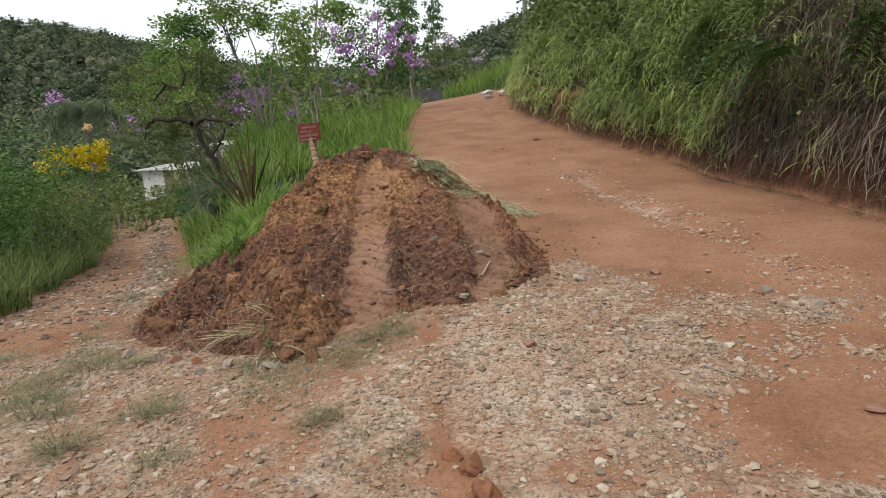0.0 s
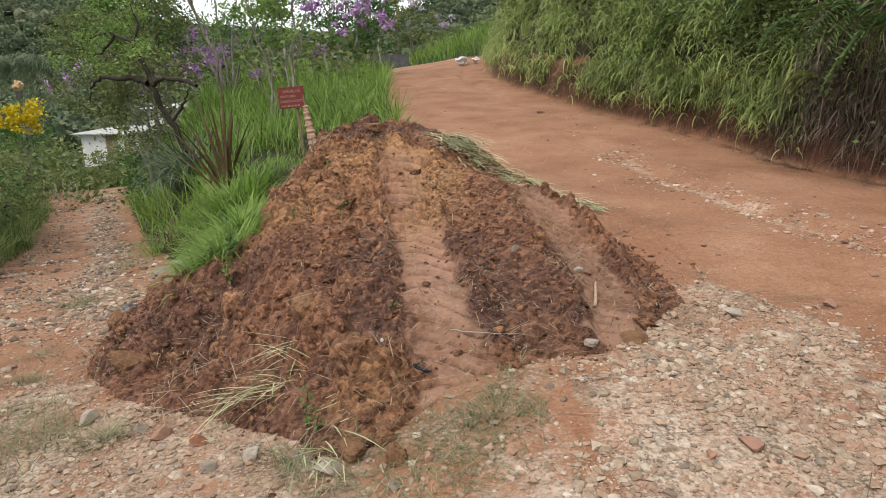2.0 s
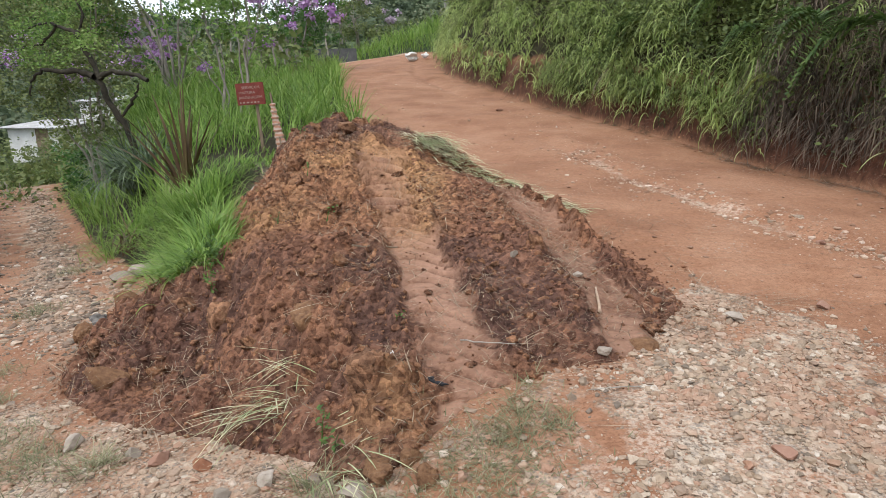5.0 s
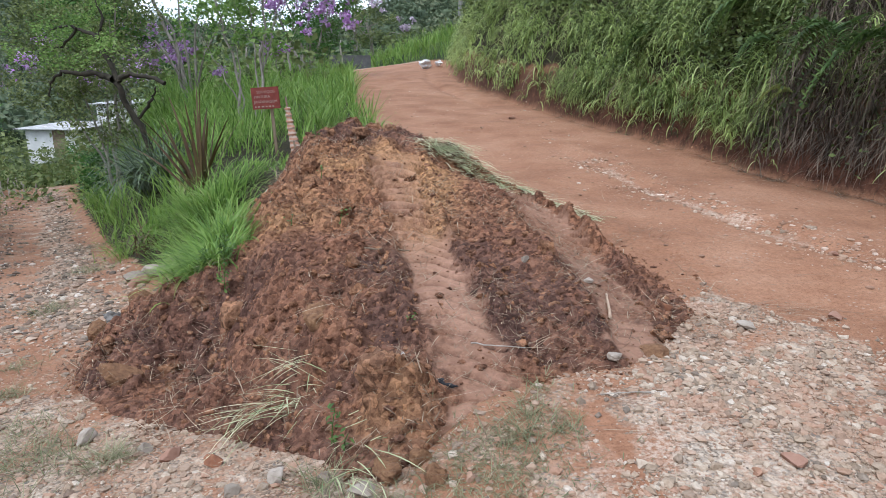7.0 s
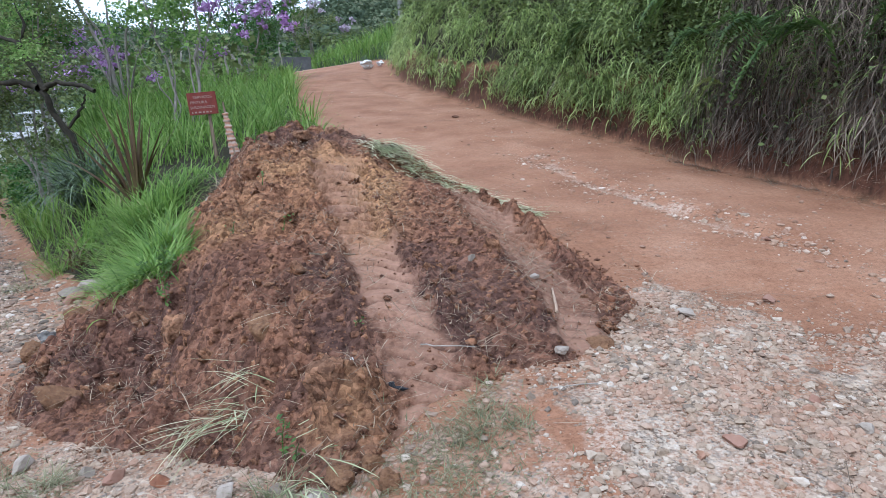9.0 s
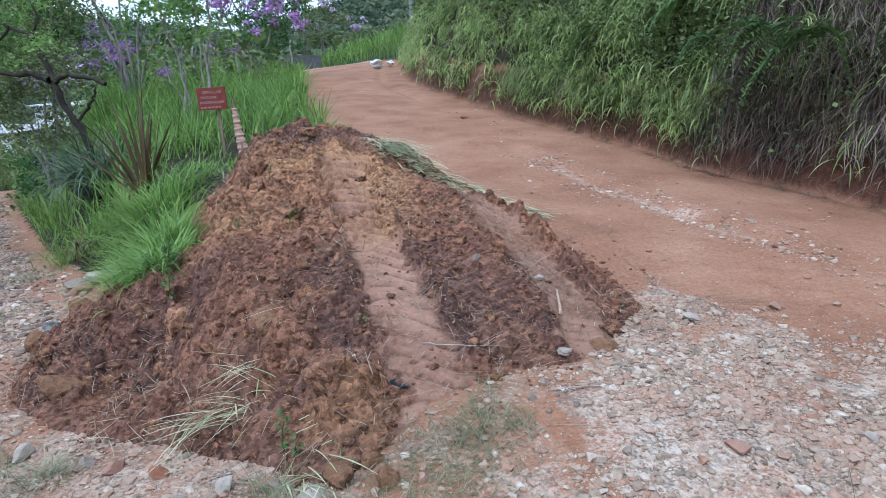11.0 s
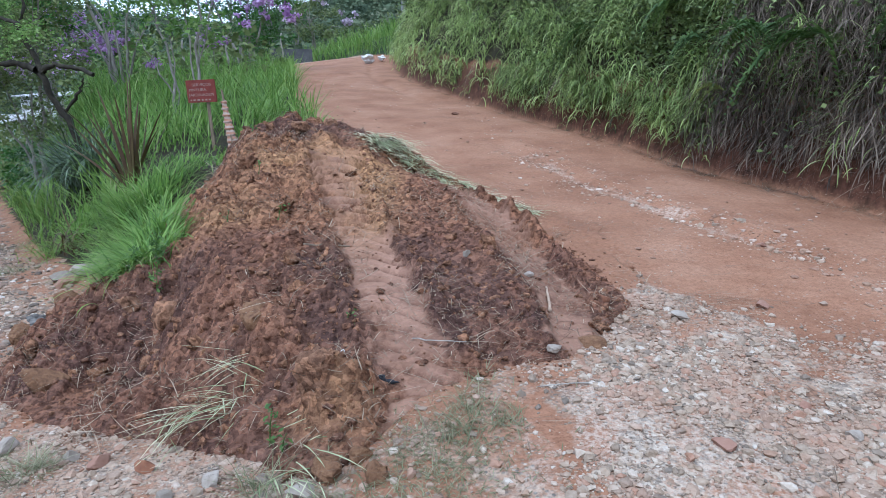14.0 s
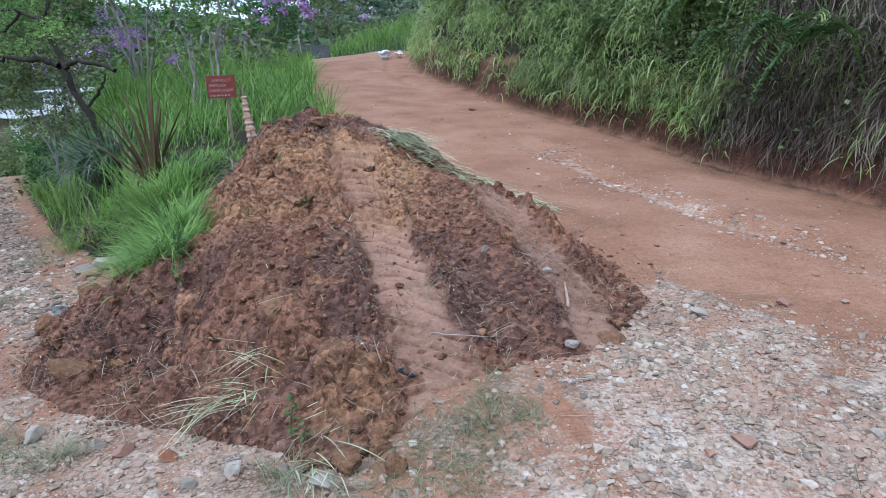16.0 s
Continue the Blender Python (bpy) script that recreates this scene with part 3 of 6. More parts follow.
# light green, raised further: backlight from the sky is in the colour
LIGHTLEAF = leaf_material("light_tree_leaves", [(0.1, (0.085, 0.15, 0.036)), (0.5, (0.175, 0.28, 0.065)), (0.8, (0.27, 0.385, 0.105)), (1.0, (0.40, 0.47, 0.19))], 0.45, 0.5)
OLIVELEAF = leaf_material("olive_tree_leaves", [(0.1, (0.06, 0.08, 0.028)), (0.5, (0.14, 0.175, 0.054)), (0.8, (0.22, 0.25, 0.09)), (1.0, (0.31, 0.32, 0.16))], 0.3, 0.6)
# distance haze is mixed into these greens, so they are paler and greyer
WOODS = leaf_material("far_woods", [(0.15, (0.05, 0.072, 0.04)), (0.45, (0.088, 0.118, 0.062)), (0.7, (0.135, 0.16, 0.085)), (1.0, (0.21, 0.21, 0.13))], 0.2, 0.8, patch=14)
PURPLE = leaf_material("purple_blossom", [(0.1, (0.28, 0.12, 0.32)), (0.4, (0.45, 0.24, 0.50)), (0.7, (0.60, 0.42, 0.64)), (1.0, (0.80, 0.68, 0.80))], 0.35, 0.6)
YELLOW = leaf_material("yellow_blossom", [(0.1, (0.36, 0.26, 0.008)), (0.5, (0.58, 0.45, 0.012)), (1.0, (0.72, 0.60, 0.05))], 0.35, 0.6)
CREEPER = leaf_material("creeper_leaves", [(0.1, (0.045, 0.06, 0.02)), (0.45, (0.11, 0.15, 0.044)), (0.75, (0.19, 0.235, 0.075)), (1.0, (0.32, 0.35, 0.14))], 0.3, 0.5, patch=0.5)
SWORD = leaf_material("sword_leaves", [(0.1, (0.045, 0.026, 0.018)), (0.4, (0.090, 0.051, 0.030)), (0.7, (0.120, 0.090, 0.036)), (1.0, (0.150, 0.180, 0.060))], 0.1, 0.5, patch=0.3)
DARKFLAX = leaf_material("dark_flax_leaves", [(0.1, (0.030, 0.045, 0.026)), (0.5, (0.085, 0.12, 0.066)), (1.0, (0.22, 0.26, 0.17))], 0.15, 0.5)
FERN = leaf_material("fern_fronds", [(0.1, (0.03, 0.06, 0.014)), (0.5, (0.07, 0.12, 0.028)), (1.0, (0.14, 0.19, 0.05))], 0.3, 0.55)
YOUNGFERN = leaf_material("young_fern_frond", [(0.1, (0.22, 0.26, 0.06)), (1.0, (0.36, 0.40, 0.12))], 0.3, 0.55)
BARK = plain_material("grey_bark", (0.13, 0.11, 0.09), (0.40, 0.36, 0.31), 0.07, 0.9, (1, 1, 0.3), 0.01)
DARKBARK = plain_material("mossy_dark_bark", (0.018, 0.015, 0.011), (0.06, 0.05, 0.032), 0.07, 0.95, None, 0.012)


# ---- ground: one sheet to the horizon ----
def stations(lo, hi, spacing, far, growth, growth_up):
    out = list(np.arange(lo, hi, spacing))
    for sign, edge, more in ((1, hi, growth_up), (-1, lo, growth)):
        s, p = spacing, edge
        while abs(p) < far:
            s = min(s * more, 25)
            p += sign * s
            out.append(p)
    return np.array(sorted(set(out)))


def gravel_mask(x, y):
    u, v = lane(x, y)
    edge = np.interp(x, [-3, 0.4, 1.0, 1.5, 2.2, 3.2, 5], [3.2, 3.3, 3.75, 4.1, 3.7, 3.2, 2.6])
    apron = step(edge + 0.25, edge - 0.15, y)
    red_patch = step(0.9, 0.4, np.hypot((x - 2.75) / 0.85, (y - 1.5) / 0.75)) + (0.45 + 0.55 * step(1.6, 1.1, y)) * step(0.17, 0.03, np.abs(x - np.interp(y, [0.6, 1.2, 2.1, 2.9], [1.12, 0.97, 0.68, 0.56]) + 0.45 * fbm(x, y, 0.4, 3, 56))) * step(3.1, 2.8, y) + 0.8 * step(0.6, 0.2, np.hypot(x + 0.05, (y - 2.9) / 0.8))
    sandy = np.exp(-((x - 0.05 - 0.25 * (y - 2)) / 0.42) ** 2) * step(2.9, 2.4, y)
    g = apron * (1 - np.clip(red_patch, 0, 1)) * (0.64 - 0.3 * sandy + 0.35 * fbm(x, y, 0.5, 3, 64))
    cluster = 0.6 * np.exp(-(((x - 2.75) / 0.95) ** 2 + ((y - 3.0) / 0.38) ** 2))
    limit = np.interp(y, [0.5, 2.15, 2.4, 2.6, 2.9, 3.6, 3.9], [3.0, 2.4, 2.3, 2.15, 2.0, 1.85, 1.6]) + 0.5 * fbm(x, y, 0.6, 2, 59)
    g = g * (1 - 0.8 * step(-0.1, 0.3, x - limit))
    strip = 1.1 * np.exp(-((v - 0.35 - 0.1 * np.sin(u)) / 0.4) ** 2) * step(1, 2.5, u)
    on_lane = step(lane_right(u) + 0.3, lane_right(u), v)
    near_lane = step(1.5, -0.5, u) * on_lane * 0.65
    line = np.exp(-((x - washed(y)) / 0.2) ** 2) * step(3.5, 4.5, y) * step(7.5, 6.0, y) * 0.14
    rubble = 0.75 * np.exp(-(((x + 1.0) / 0.8) ** 2) - ((y - 2.42 + 0.3 * (x + 1.0) * (x > -1.0) - 0.3 * np.abs(np.minimum(x + 1.0, 0))) / 0.2) ** 2)
    return np.maximum.reduce([g, cluster, rubble, strip * on_lane * 0.8, 0.36 * on_lane * step(1, 2.5, u) * step(lane_left(u) - 0.2, lane_left(u) + 0.1, v), near_lane * (1 - 0.5 * step(-0.5, -1.5, v)), line])


def pale_mask(x, y):
    a = 1.15 * np.exp(-(((x - 0.9) / 0.5) ** 2 + ((y - 2.5) / 0.5) ** 2)) + 1.0 * np.exp(-(((x - 1.25) / 0.8) ** 2 + ((y - 1.5) / 0.9) ** 2)) + 0.7 * np.exp(-(((x - 0.4) / 0.8) ** 2 + ((y - 1.6) / 0.5) ** 2))
    line = 1.2 * np.exp(-((x - washed(y) + 0.35 * fbm(x, y, 0.5, 3, 58)) / 0.16) ** 2) * (0.45 + 1.2 * np.clip(0.3 + fbm(x, y, 0.3, 3, 60), 0, 0.6)) * step(3.8, 5.6, y) * step(10.2, 8.6, y)
    a = a * step(0.0, 0.3, 0.12 + np.abs(x - np.interp(y, [0.6, 1.2, 2.1, 2.9], [1.12, 0.97, 0.68, 0.56])))
    crest = 1.3 * np.exp(-((y - 36.5) / 1.6) ** 2)
    return a + line + crest


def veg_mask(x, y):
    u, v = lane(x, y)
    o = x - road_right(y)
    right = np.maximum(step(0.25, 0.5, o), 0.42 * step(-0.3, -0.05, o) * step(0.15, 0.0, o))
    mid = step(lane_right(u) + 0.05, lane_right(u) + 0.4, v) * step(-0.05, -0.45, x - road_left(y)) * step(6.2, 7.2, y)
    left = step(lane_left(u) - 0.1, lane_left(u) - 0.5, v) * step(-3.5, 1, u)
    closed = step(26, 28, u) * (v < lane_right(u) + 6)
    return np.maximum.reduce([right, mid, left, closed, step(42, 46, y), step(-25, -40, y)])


def build_ground():
    gx, gy = stations(-4.0, 4.6, 0.028, 620, 1.06, 1.1), stations(0.6, 9.0, 0.028, 620, 1.1, 1.011)
    x, y = np.meshgrid(gx, gy)
    z = ground_z(x, y)
    me = mesh_np("ground", np.stack([x, y, z], -1), [grid_faces(len(gx), len(gy))], GROUND, True)
    attribute(me, "gravel", gravel_mask(x, y))
    attribute(me, "pale", pale_mask(x, y))
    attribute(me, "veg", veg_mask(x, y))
    attribute(me, "far", np.maximum(step(24, 34, np.hypot(x, y)) * (veg_mask(x, y) > 0.5), step(46, 50, np.hypot(x, y))))
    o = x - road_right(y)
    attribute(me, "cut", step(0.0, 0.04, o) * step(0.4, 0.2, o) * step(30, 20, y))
    return tagged(new("ground", me), "reddish dirt road and stony junction between grassy slopes", "ground", kind="structure")


def build_heap():
    gx, gy = np.arange(-3.35, 1.55, 0.0105), np.concatenate([np.arange(2.2, 5.2, 0.0105), np.arange(5.2, 8.8, 0.014)])
    x, y = np.meshgrid(gx, gy)
    z = heap_z(x, y)
    d = heap_inside(x, y)
    n = len(gx)
    f = grid_faces(n, len(gy))
    keep = (d.ravel()[f] > -0.04).any(1)
    f = f[keep]
    used = np.unique(f)
    index = np.zeros(x.size, np.int64)
    index[used] = np.arange(len(used))
    me = mesh_np("dirt_mound", np.stack([x, y, z], -1).reshape(-1, 3)[used], [index[f]], SOIL, True)
    edge = 0.19 * fbm(x, y, 0.22, 3, 47) + 0.1 * fbm(x, y, 0.08, 2, 54)
    a, b = np.abs(x - rut_a(y)) + edge - half_a(y), np.abs(x - rut_b(y)) + edge - half_b(y)
    pressed = np.maximum(step(0.02, -0.05, a) * step(6.65, 6.4, y), step(0.02, -0.05, b) * step(6.7, 6.3, y))
    # lug grooves take the loose soil's colour, which also stands for their shadow
    torn = np.minimum(np.where(np.abs(x - rut_a(y)) < half_a(y), lug_a(x, y), lug_b(x, y)), 0)
    pressed = np.clip(pressed * (0.9 + 1.3 * fbm(x, y, 0.25, 4, 51) + 24 * torn), 0, 1)
    def zone(cx, cy, sx, sy):
        return np.exp(-(((x - cx) / sx) ** 2 + ((y - cy) / sy) ** 2))
    dark = 0.75 * step(4.9, 3.6, y) + 0.9 * zone(0.3, 3.9, 0.45, 0.75) + 2.2 * zone(-1.4, 7.45, 1.1, 0.5) + 0.4 * zone(-0.55, 3.7, 0.3, 0.7) + 0.9 * zone(-2.1, 4.3, 0.7, 0.6) - 0.3 * zone(-1.15, 3.75, 0.3, 0.3)
    ochre = 0.9 * zone(-1.25, 5.9, 0.4, 0.8) + 2.4 * zone(-0.36, 5.3, 0.2, 0.8) + 1.8 * zone(-0.78, 6.25, 0.35, 0.45) + 0.7 * zone(-1.3, 4.7, 0.35, 0.35) + 0.6 * zone(0.05, 6.2, 0.3, 0.4) + 0.7 * zone(-0.33, 2.74, 0.2, 0.2)
    for nm, val in (("pressed", pressed), ("dark", np.clip(dark * (0.75 + 1.8 * fbm(x, y, 0.2, 4, 52)), 0, 1)), ("ochre", np.clip(ochre * (0.6 + 1.5 * fbm(x, y, 0.25, 3, 53)), 0, 1))):
        attribute(me, nm, val.ravel()[used])
    return tagged(new("dirt_mound", me), "heap of loose reddish-brown soil pressed by two tyre tracks", "dirt mound")


ground = build_ground()
heap = build_heap()


# ---- grasses ----
def tall_grass():
    """Bright grass on the slope between the two roads."""
    def keep(x, y):
        u, v = lane(x, y)
        k = step(lane_right(u) + 0.1, lane_right(u) + 0.5, v) * (x < road_left(y) - 0.15) * (heap_inside(x, y) < -0.05) * ((y > 7.0 + 0.85 * np.clip(-x - 2.8, 0, 3) + 0.5 * fbm(x, y, 0.5, 2, 63)) | ((x > -2.7) & (y > 5.3)))
        bare = (x > -3.9) & (x < -1.0) & (y < 10.1)
        k = k * (1 - 0.85 * np.exp(-(((x + 5.1) / 0.7) ** 2 + ((y - 9.7) / 0.8) ** 2)))
        return k * np.where(bare, 0.7, 1.0) * np.clip(1.6 - y / 24, 0.25, 1) * step(-0.22, 0.1, fbm(x, y, 0.45, 2, 62))
    x, y = scatter(60000, -14, 0.2, 5.2, 31, keep)
    n = len(x)
    low = (x > -3.9) & (x < -1.0) & (y < 10.3) & (x > -4.3 + (y - 8) * 0.25)
    length = rng.uniform(0.55, 1.15, n) * np.where(low, 0.28, 1) * (0.75 + 0.8 * (fbm(x, y, 1.3, 2, 61) + 0.2)) * np.where(y < 7.6, 0.6, 1.0)
    pos = np.stack([x, y, ground_z(x, y) - 0.02], 1)
    return blades(pos, length, rng.uniform(0.008, 0.018, n) * np.where(y > 14, 2.4, 1.7), rng.uniform(0, 6.28, n), rng.uniform(0.02, 0.45, n), rng.uniform(0.3, 2.2, n))


def tussocks(n, per, y0, y1, o0, o1, lengths, width, lean=(0.1, 0.8), droop=(1.3, 2.6), wild=0.75, gaps=0.0, seed=71, out=0.05):
    """Bunches of arching leaves rooted in the face of the bank, hanging towards the road."""
    y = rng.uniform(y0, y1, n)
    o = rng.uniform(o0, o1, n)
    x = bank_foot(y) + o
    keep = fbm(x * 1.3 + o, y + 2 * o, 0.9, 3, seed) > gaps - 0.5
    x, y, o = x[keep], y[keep], o[keep]
    n = len(x)
    size = rng.uniform(*lengths, n)
    size = np.minimum(size, np.where(y < 8.6, np.maximum(0.14, 0.95 * bank_rise(o) - 0.06), 0.3 + bank_rise(o)) * rng.uniform(0.7, 1.15, n))
    main = math.pi + 0.1 + rng.normal(0, 0.8, n)
    x, y, size, main = (np.repeat(q, per) for q in (x, y, size, main))
    m = len(x)
    x, y = x + rng.normal(0, 0.04, m), y + rng.normal(0, 0.06, m)
    pos = np.stack([x - rng.uniform(min(out, 0.05), out, m), y, ground_z(x, y) - 0.02], 1)
    return blades(pos, size * rng.uniform(0.5, 1.15, m), rng.uniform(0.6, 1.3, m) * width, main + rng.normal(0, wild, m), rng.uniform(*lean, m), rng.uniform(*droop, m), 6)


tagged(new("tall_grass", mesh_np("tall_grass", *tall_grass(), GRASS)), "tall bright green grass on the slope between the roads", "grass", kind="stuff")
UP, HANG = ((0.0, 0.9), (1.9, 3.1)), ((0.9, 2.3), (0.9, 2.0))
green = join(tussocks(460, 20, 8.4, 15, 0.16, 1.7, (0.4, 0.85), 0.024, *UP, 1.7, 0.42), tussocks(170, 18, 8.2, 15, 0.14, 0.4, (0.3, 0.55), 0.02, *UP, 1.7), tussocks(45, 18, 3, 8.4, 1.0, 2.6, (0.4, 0.8), 0.024, *UP, 1.7, 0.45),
             tussocks(60, 12, 5.2, 8.4, 0.3, 1.0, (0.3, 0.6), 0.016, *UP, 1.7), tussocks(40, 18, 3, 5.6, 0.4, 1.0, (0.4, 0.8), 0.022, *UP, 1.7), tussocks(460, 16, 15, 34, 0.12, 1.4, (0.45, 0.85), 0.034, *UP, 1.7, 0.4), tussocks(130, 18, 8, 34, 1.4, 4.5, (0.6, 1.1), 0.034, (0.0, 0.6), (0.8, 2.2), 1.3))
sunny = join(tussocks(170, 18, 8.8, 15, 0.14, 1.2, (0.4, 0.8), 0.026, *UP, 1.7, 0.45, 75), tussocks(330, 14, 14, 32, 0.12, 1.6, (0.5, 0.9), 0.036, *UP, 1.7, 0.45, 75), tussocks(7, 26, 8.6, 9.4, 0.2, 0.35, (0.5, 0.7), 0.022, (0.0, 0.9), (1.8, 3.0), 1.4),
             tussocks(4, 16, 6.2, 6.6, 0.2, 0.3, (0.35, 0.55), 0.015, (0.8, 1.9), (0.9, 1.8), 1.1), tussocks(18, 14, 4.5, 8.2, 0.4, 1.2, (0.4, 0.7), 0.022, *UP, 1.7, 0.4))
tagged(new("skylit_bank_grass", mesh_np("skylit_bank_grass", *sunny, SUNGRASS)), "bright yellow-green grass hanging in bunches over the bank", "grass", kind="stuff")
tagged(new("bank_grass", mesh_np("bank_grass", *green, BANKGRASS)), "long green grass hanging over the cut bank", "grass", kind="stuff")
dead = join(tussocks(380, 18, 3.6, 8.8, 0.2, 1.3, (0.25, 0.6), 0.012, *HANG, 1.8), tussocks(520, 14, 3.6, 8.7, 0.32, 1.4, (0.3, 0.6), 0.011, (2.3, 3.1), (-0.6, 0.6), 3.0, out=0.32), tussocks(300, 10, 3.8, 8.7, 0.22, 1.2, (0.25, 0.5), 0.01, (0.4, 2.6), (-0.5, 1.2), 3.0, out=0.2), tussocks(260, 16, 3.8, 8.8, 0.17, 0.42, (0.25, 0.5), 0.011, (1.3, 2.5), (0.6, 1.6), 1.3), tussocks(200, 14, 4.4, 8.6, 0.25, 1.3, (0.2, 0.42), 0.014, (0.3, 1.5), (1.0, 2.6), 1.5), tussocks(120, 18, 3.5, 12, 0.3, 2.2, (0.4, 0.8), 0.014, *HANG, 1.8, 0.45),
            tussocks(170, 14, 12, 30, 0.3, 2.5, (0.5, 0.9), 0.022, (1.0, 2.2), (0.8, 1.6), 1.6, 0.45), tussocks(5, 36, 5.7, 6.5, 0.3, 0.5, (0.45, 0.7), 0.016, (0.8, 1.9), (0.8, 1.6), 1.0))


def foot_litter():
    """Blades and stalks that have dropped along the foot of the bank."""
    y = rng.uniform(3.6, 9.5, 700)
    x = bank_foot(y) - 0.02 - np.abs(rng.normal(0, 0.1, 700))
    keep = fbm(x, y, 0.5, 2, 73) > -0.06
    x, y = x[keep], y[keep]
    n = len(x)
    return blades(np.stack([x, y, ground_z(x, y) + 0.006], 1), rng.uniform(0.06, 0.24, n), rng.uniform(0.004, 0.009, n), rng.normal(1.9, 0.8, n) + math.pi * rng.integers(0, 2, n), rng.uniform(1.35, 1.52, n), rng.uniform(-0.1, 0.2, n), 3, 1.0)


dead = join(dead, foot_litter())
tagged(new("dead_grass", mesh_np("dead_grass", *dead, THATCH)), "dead brown grass hanging down the cut bank", "grass", kind="stuff")


# ---- stones, clods and straw ----
def ico(sub):
    bm = bmesh.new()
    bmesh.ops.create_icosphere(bm, subdivisions=sub, radius=1)
    v = np.array([q.co[:] for q in bm.verts])
    f = np.array([[q.index for q in p.verts] for p in bm.faces])
    bm.free()
    return v, f


ICO1, ICO2, ICO3, ICO4 = ico(1), ico(2), ico(3), ico(4)


def lumps(pos, size, shape, flat=0.6, rough=0.3):
    """Many irregular stones or clods joined."""
    v0, f0 = shape
    n = len(pos)
    size = np.broadcast_to(np.asarray(size, float), (n,))
    s = rng.uniform(0.65, 1.25, (n, 1, 3)) * np.array([1, 1, flat])
    r = 1 + rough * rng.uniform(-1, 1, (n, len(v0), 1))
    v = v0[None] * r * s
    a = rng.uniform(0, 6.28, n)
    c, sn = np.cos(a)[:, None], np.sin(a)[:, None]
    v = np.stack([v[..., 0] * c - v[..., 1] * sn, v[..., 0] * sn + v[..., 1] * c, v[..., 2]], -1)
    v = v * size[:, None, None] + np.asarray(pos)[:, None]
    return v.reshape(-1, 3), [(np.arange(n)[:, None, None] * len(v0) + f0[None]).reshape(-1, 3)]


def one_lump(name, mat_, shape, flat, rough, seed, smooth=False, cuts=0):
    r = np.random.default_rng(seed)
    v0, f0 = shape
    off = r.uniform(-50, 50, 3)
    bump = np.array([noise.fractal(Vector(q * 1.3 + off), 0.7, 2.0, 5) for q in v0])
    v = v0 * (1 + rough * 1.3 * bump[:, None])
    # broken faces
    for _ in range(cuts):
        d = r.normal(size=3)
        d /= np.linalg.norm(d)
        v = v - np.maximum(0, v @ d - r.uniform(0.45, 0.8))[:, None] * d
    v = v * np.array([1.0, r.uniform(0.65, 0.95), flat])
    return mesh_np(name, v, [f0], mat_, smooth)


def stony(x, y):
    return np.clip(gravel_mask(x, y) * (1.2 + 3.2 * fbm(x, y, 0.45, 3, 81)), 0, 1) * (heap_inside(x, y) < 0.02)


def gravel():
    x, y = scatter(230000, -5.5, 4.5, 0.5, 9, lambda x, y: stony(x, y) * np.clip(1.35 - np.hypot(x - 0.5, y - 1.5) / 7, 0.15, 1))
    size = np.minimum(0.0038 + 0.0042 * rng.pareto(2.0, len(x)), 0.027)
    far = np.hypot(x, y) > 6
    size = np.where(far, size * 1.4, size)
    x2, y2 = scatter(150000, 0.5, 3.2, 1.7, 3.95, lambda x, y: stony(x, y) * step(0.02, 0.2, fbm(x, y, 0.35, 3, 67)) * 0.8)
    x, y, size = np.concatenate([x, x2]), np.concatenate([y, y2]), np.concatenate([size, np.minimum(0.0042 + 0.0045 * rng.pareto(2.2, len(x2)), 0.024)])
    return lumps(np.stack([x, y, ground_z(x, y) + size * 0.15], 1), size, ICO1, 0.65, 0.42)


tagged(new("gravel", mesh_np("gravel", *gravel(), GRAVEL)), "loose grey and beige gravel on the junction", "gravel", kind="stuff")


def lane_gravel():
    u, q = 1.0 + 23 * rng.uniform(0, 1, 22000) ** 1.4, rng.uniform(0, 1, 22000)
    v = lane_left(u) + 0.1 + q * (lane_right(u) - lane_left(u) + 0.1)
    x, y = -2.5 - 0.571 * u + 0.821 * v, 3.2 + 0.821 * u + 0.571 * v
    keep = rng.uniform(0, 1, len(x)) < np.clip(gravel_mask(x, y) * (0.9 + 3.0 * fbm(x, y, 0.6, 3, 83)), 0, 1)
    x, y = x[keep], y[keep]
    size = np.minimum(0.009 + 0.009 * rng.pareto(2.2, len(x)), 0.05)
    return lumps(np.stack([x, y, ground_z(x, y) + size * 0.1], 1), size, ICO1, 0.6, 0.28)


LANESTONE = stone_material("lane_stones", [(0.0, (0.08, 0.068, 0.055)), (0.4, (0.16, 0.13, 0.10)), (0.75, (0.27, 0.22, 0.17)), (0.9, (0.36, 0.30, 0.235)), (0.93, (0.62, 0.56, 0.48)), (1.0, (0.68, 0.62, 0.54))], False)
tagged(new("lane_gravel", mesh_np("lane_gravel", *lane_gravel(), LANESTONE)), "grey and whitish stones strewn along the lower lane", "gravel", kind="stuff")
PEBBLES = stone_material("road_pebbles", [(0.0, (0.22, 0.13, 0.085)), (0.45, (0.36, 0.235, 0.16)), (0.8, (0.46, 0.345, 0.25)), (1.0, (0.62, 0.52, 0.42))], False)


def washed_pebbles():
    y = rng.uniform(3.4, 9.5, 2300)
    x = washed(y) + rng.normal(0, 0.2, 2300) + 0.1 * fbm(y, y * 0, 0.7, 2, 55)
    keep = (fbm(x, y, 0.45, 3, 57) > -0.05) & (heap_inside(x, y) < 0)
    x, y = x[keep], y[keep]
    size = np.minimum(0.006 + 0.007 * rng.pareto(2.3, len(x)), 0.032)
    return lumps(np.stack([x, y, ground_z(x, y) + size * 0.1], 1), size, ICO1, 0.55, 0.28)


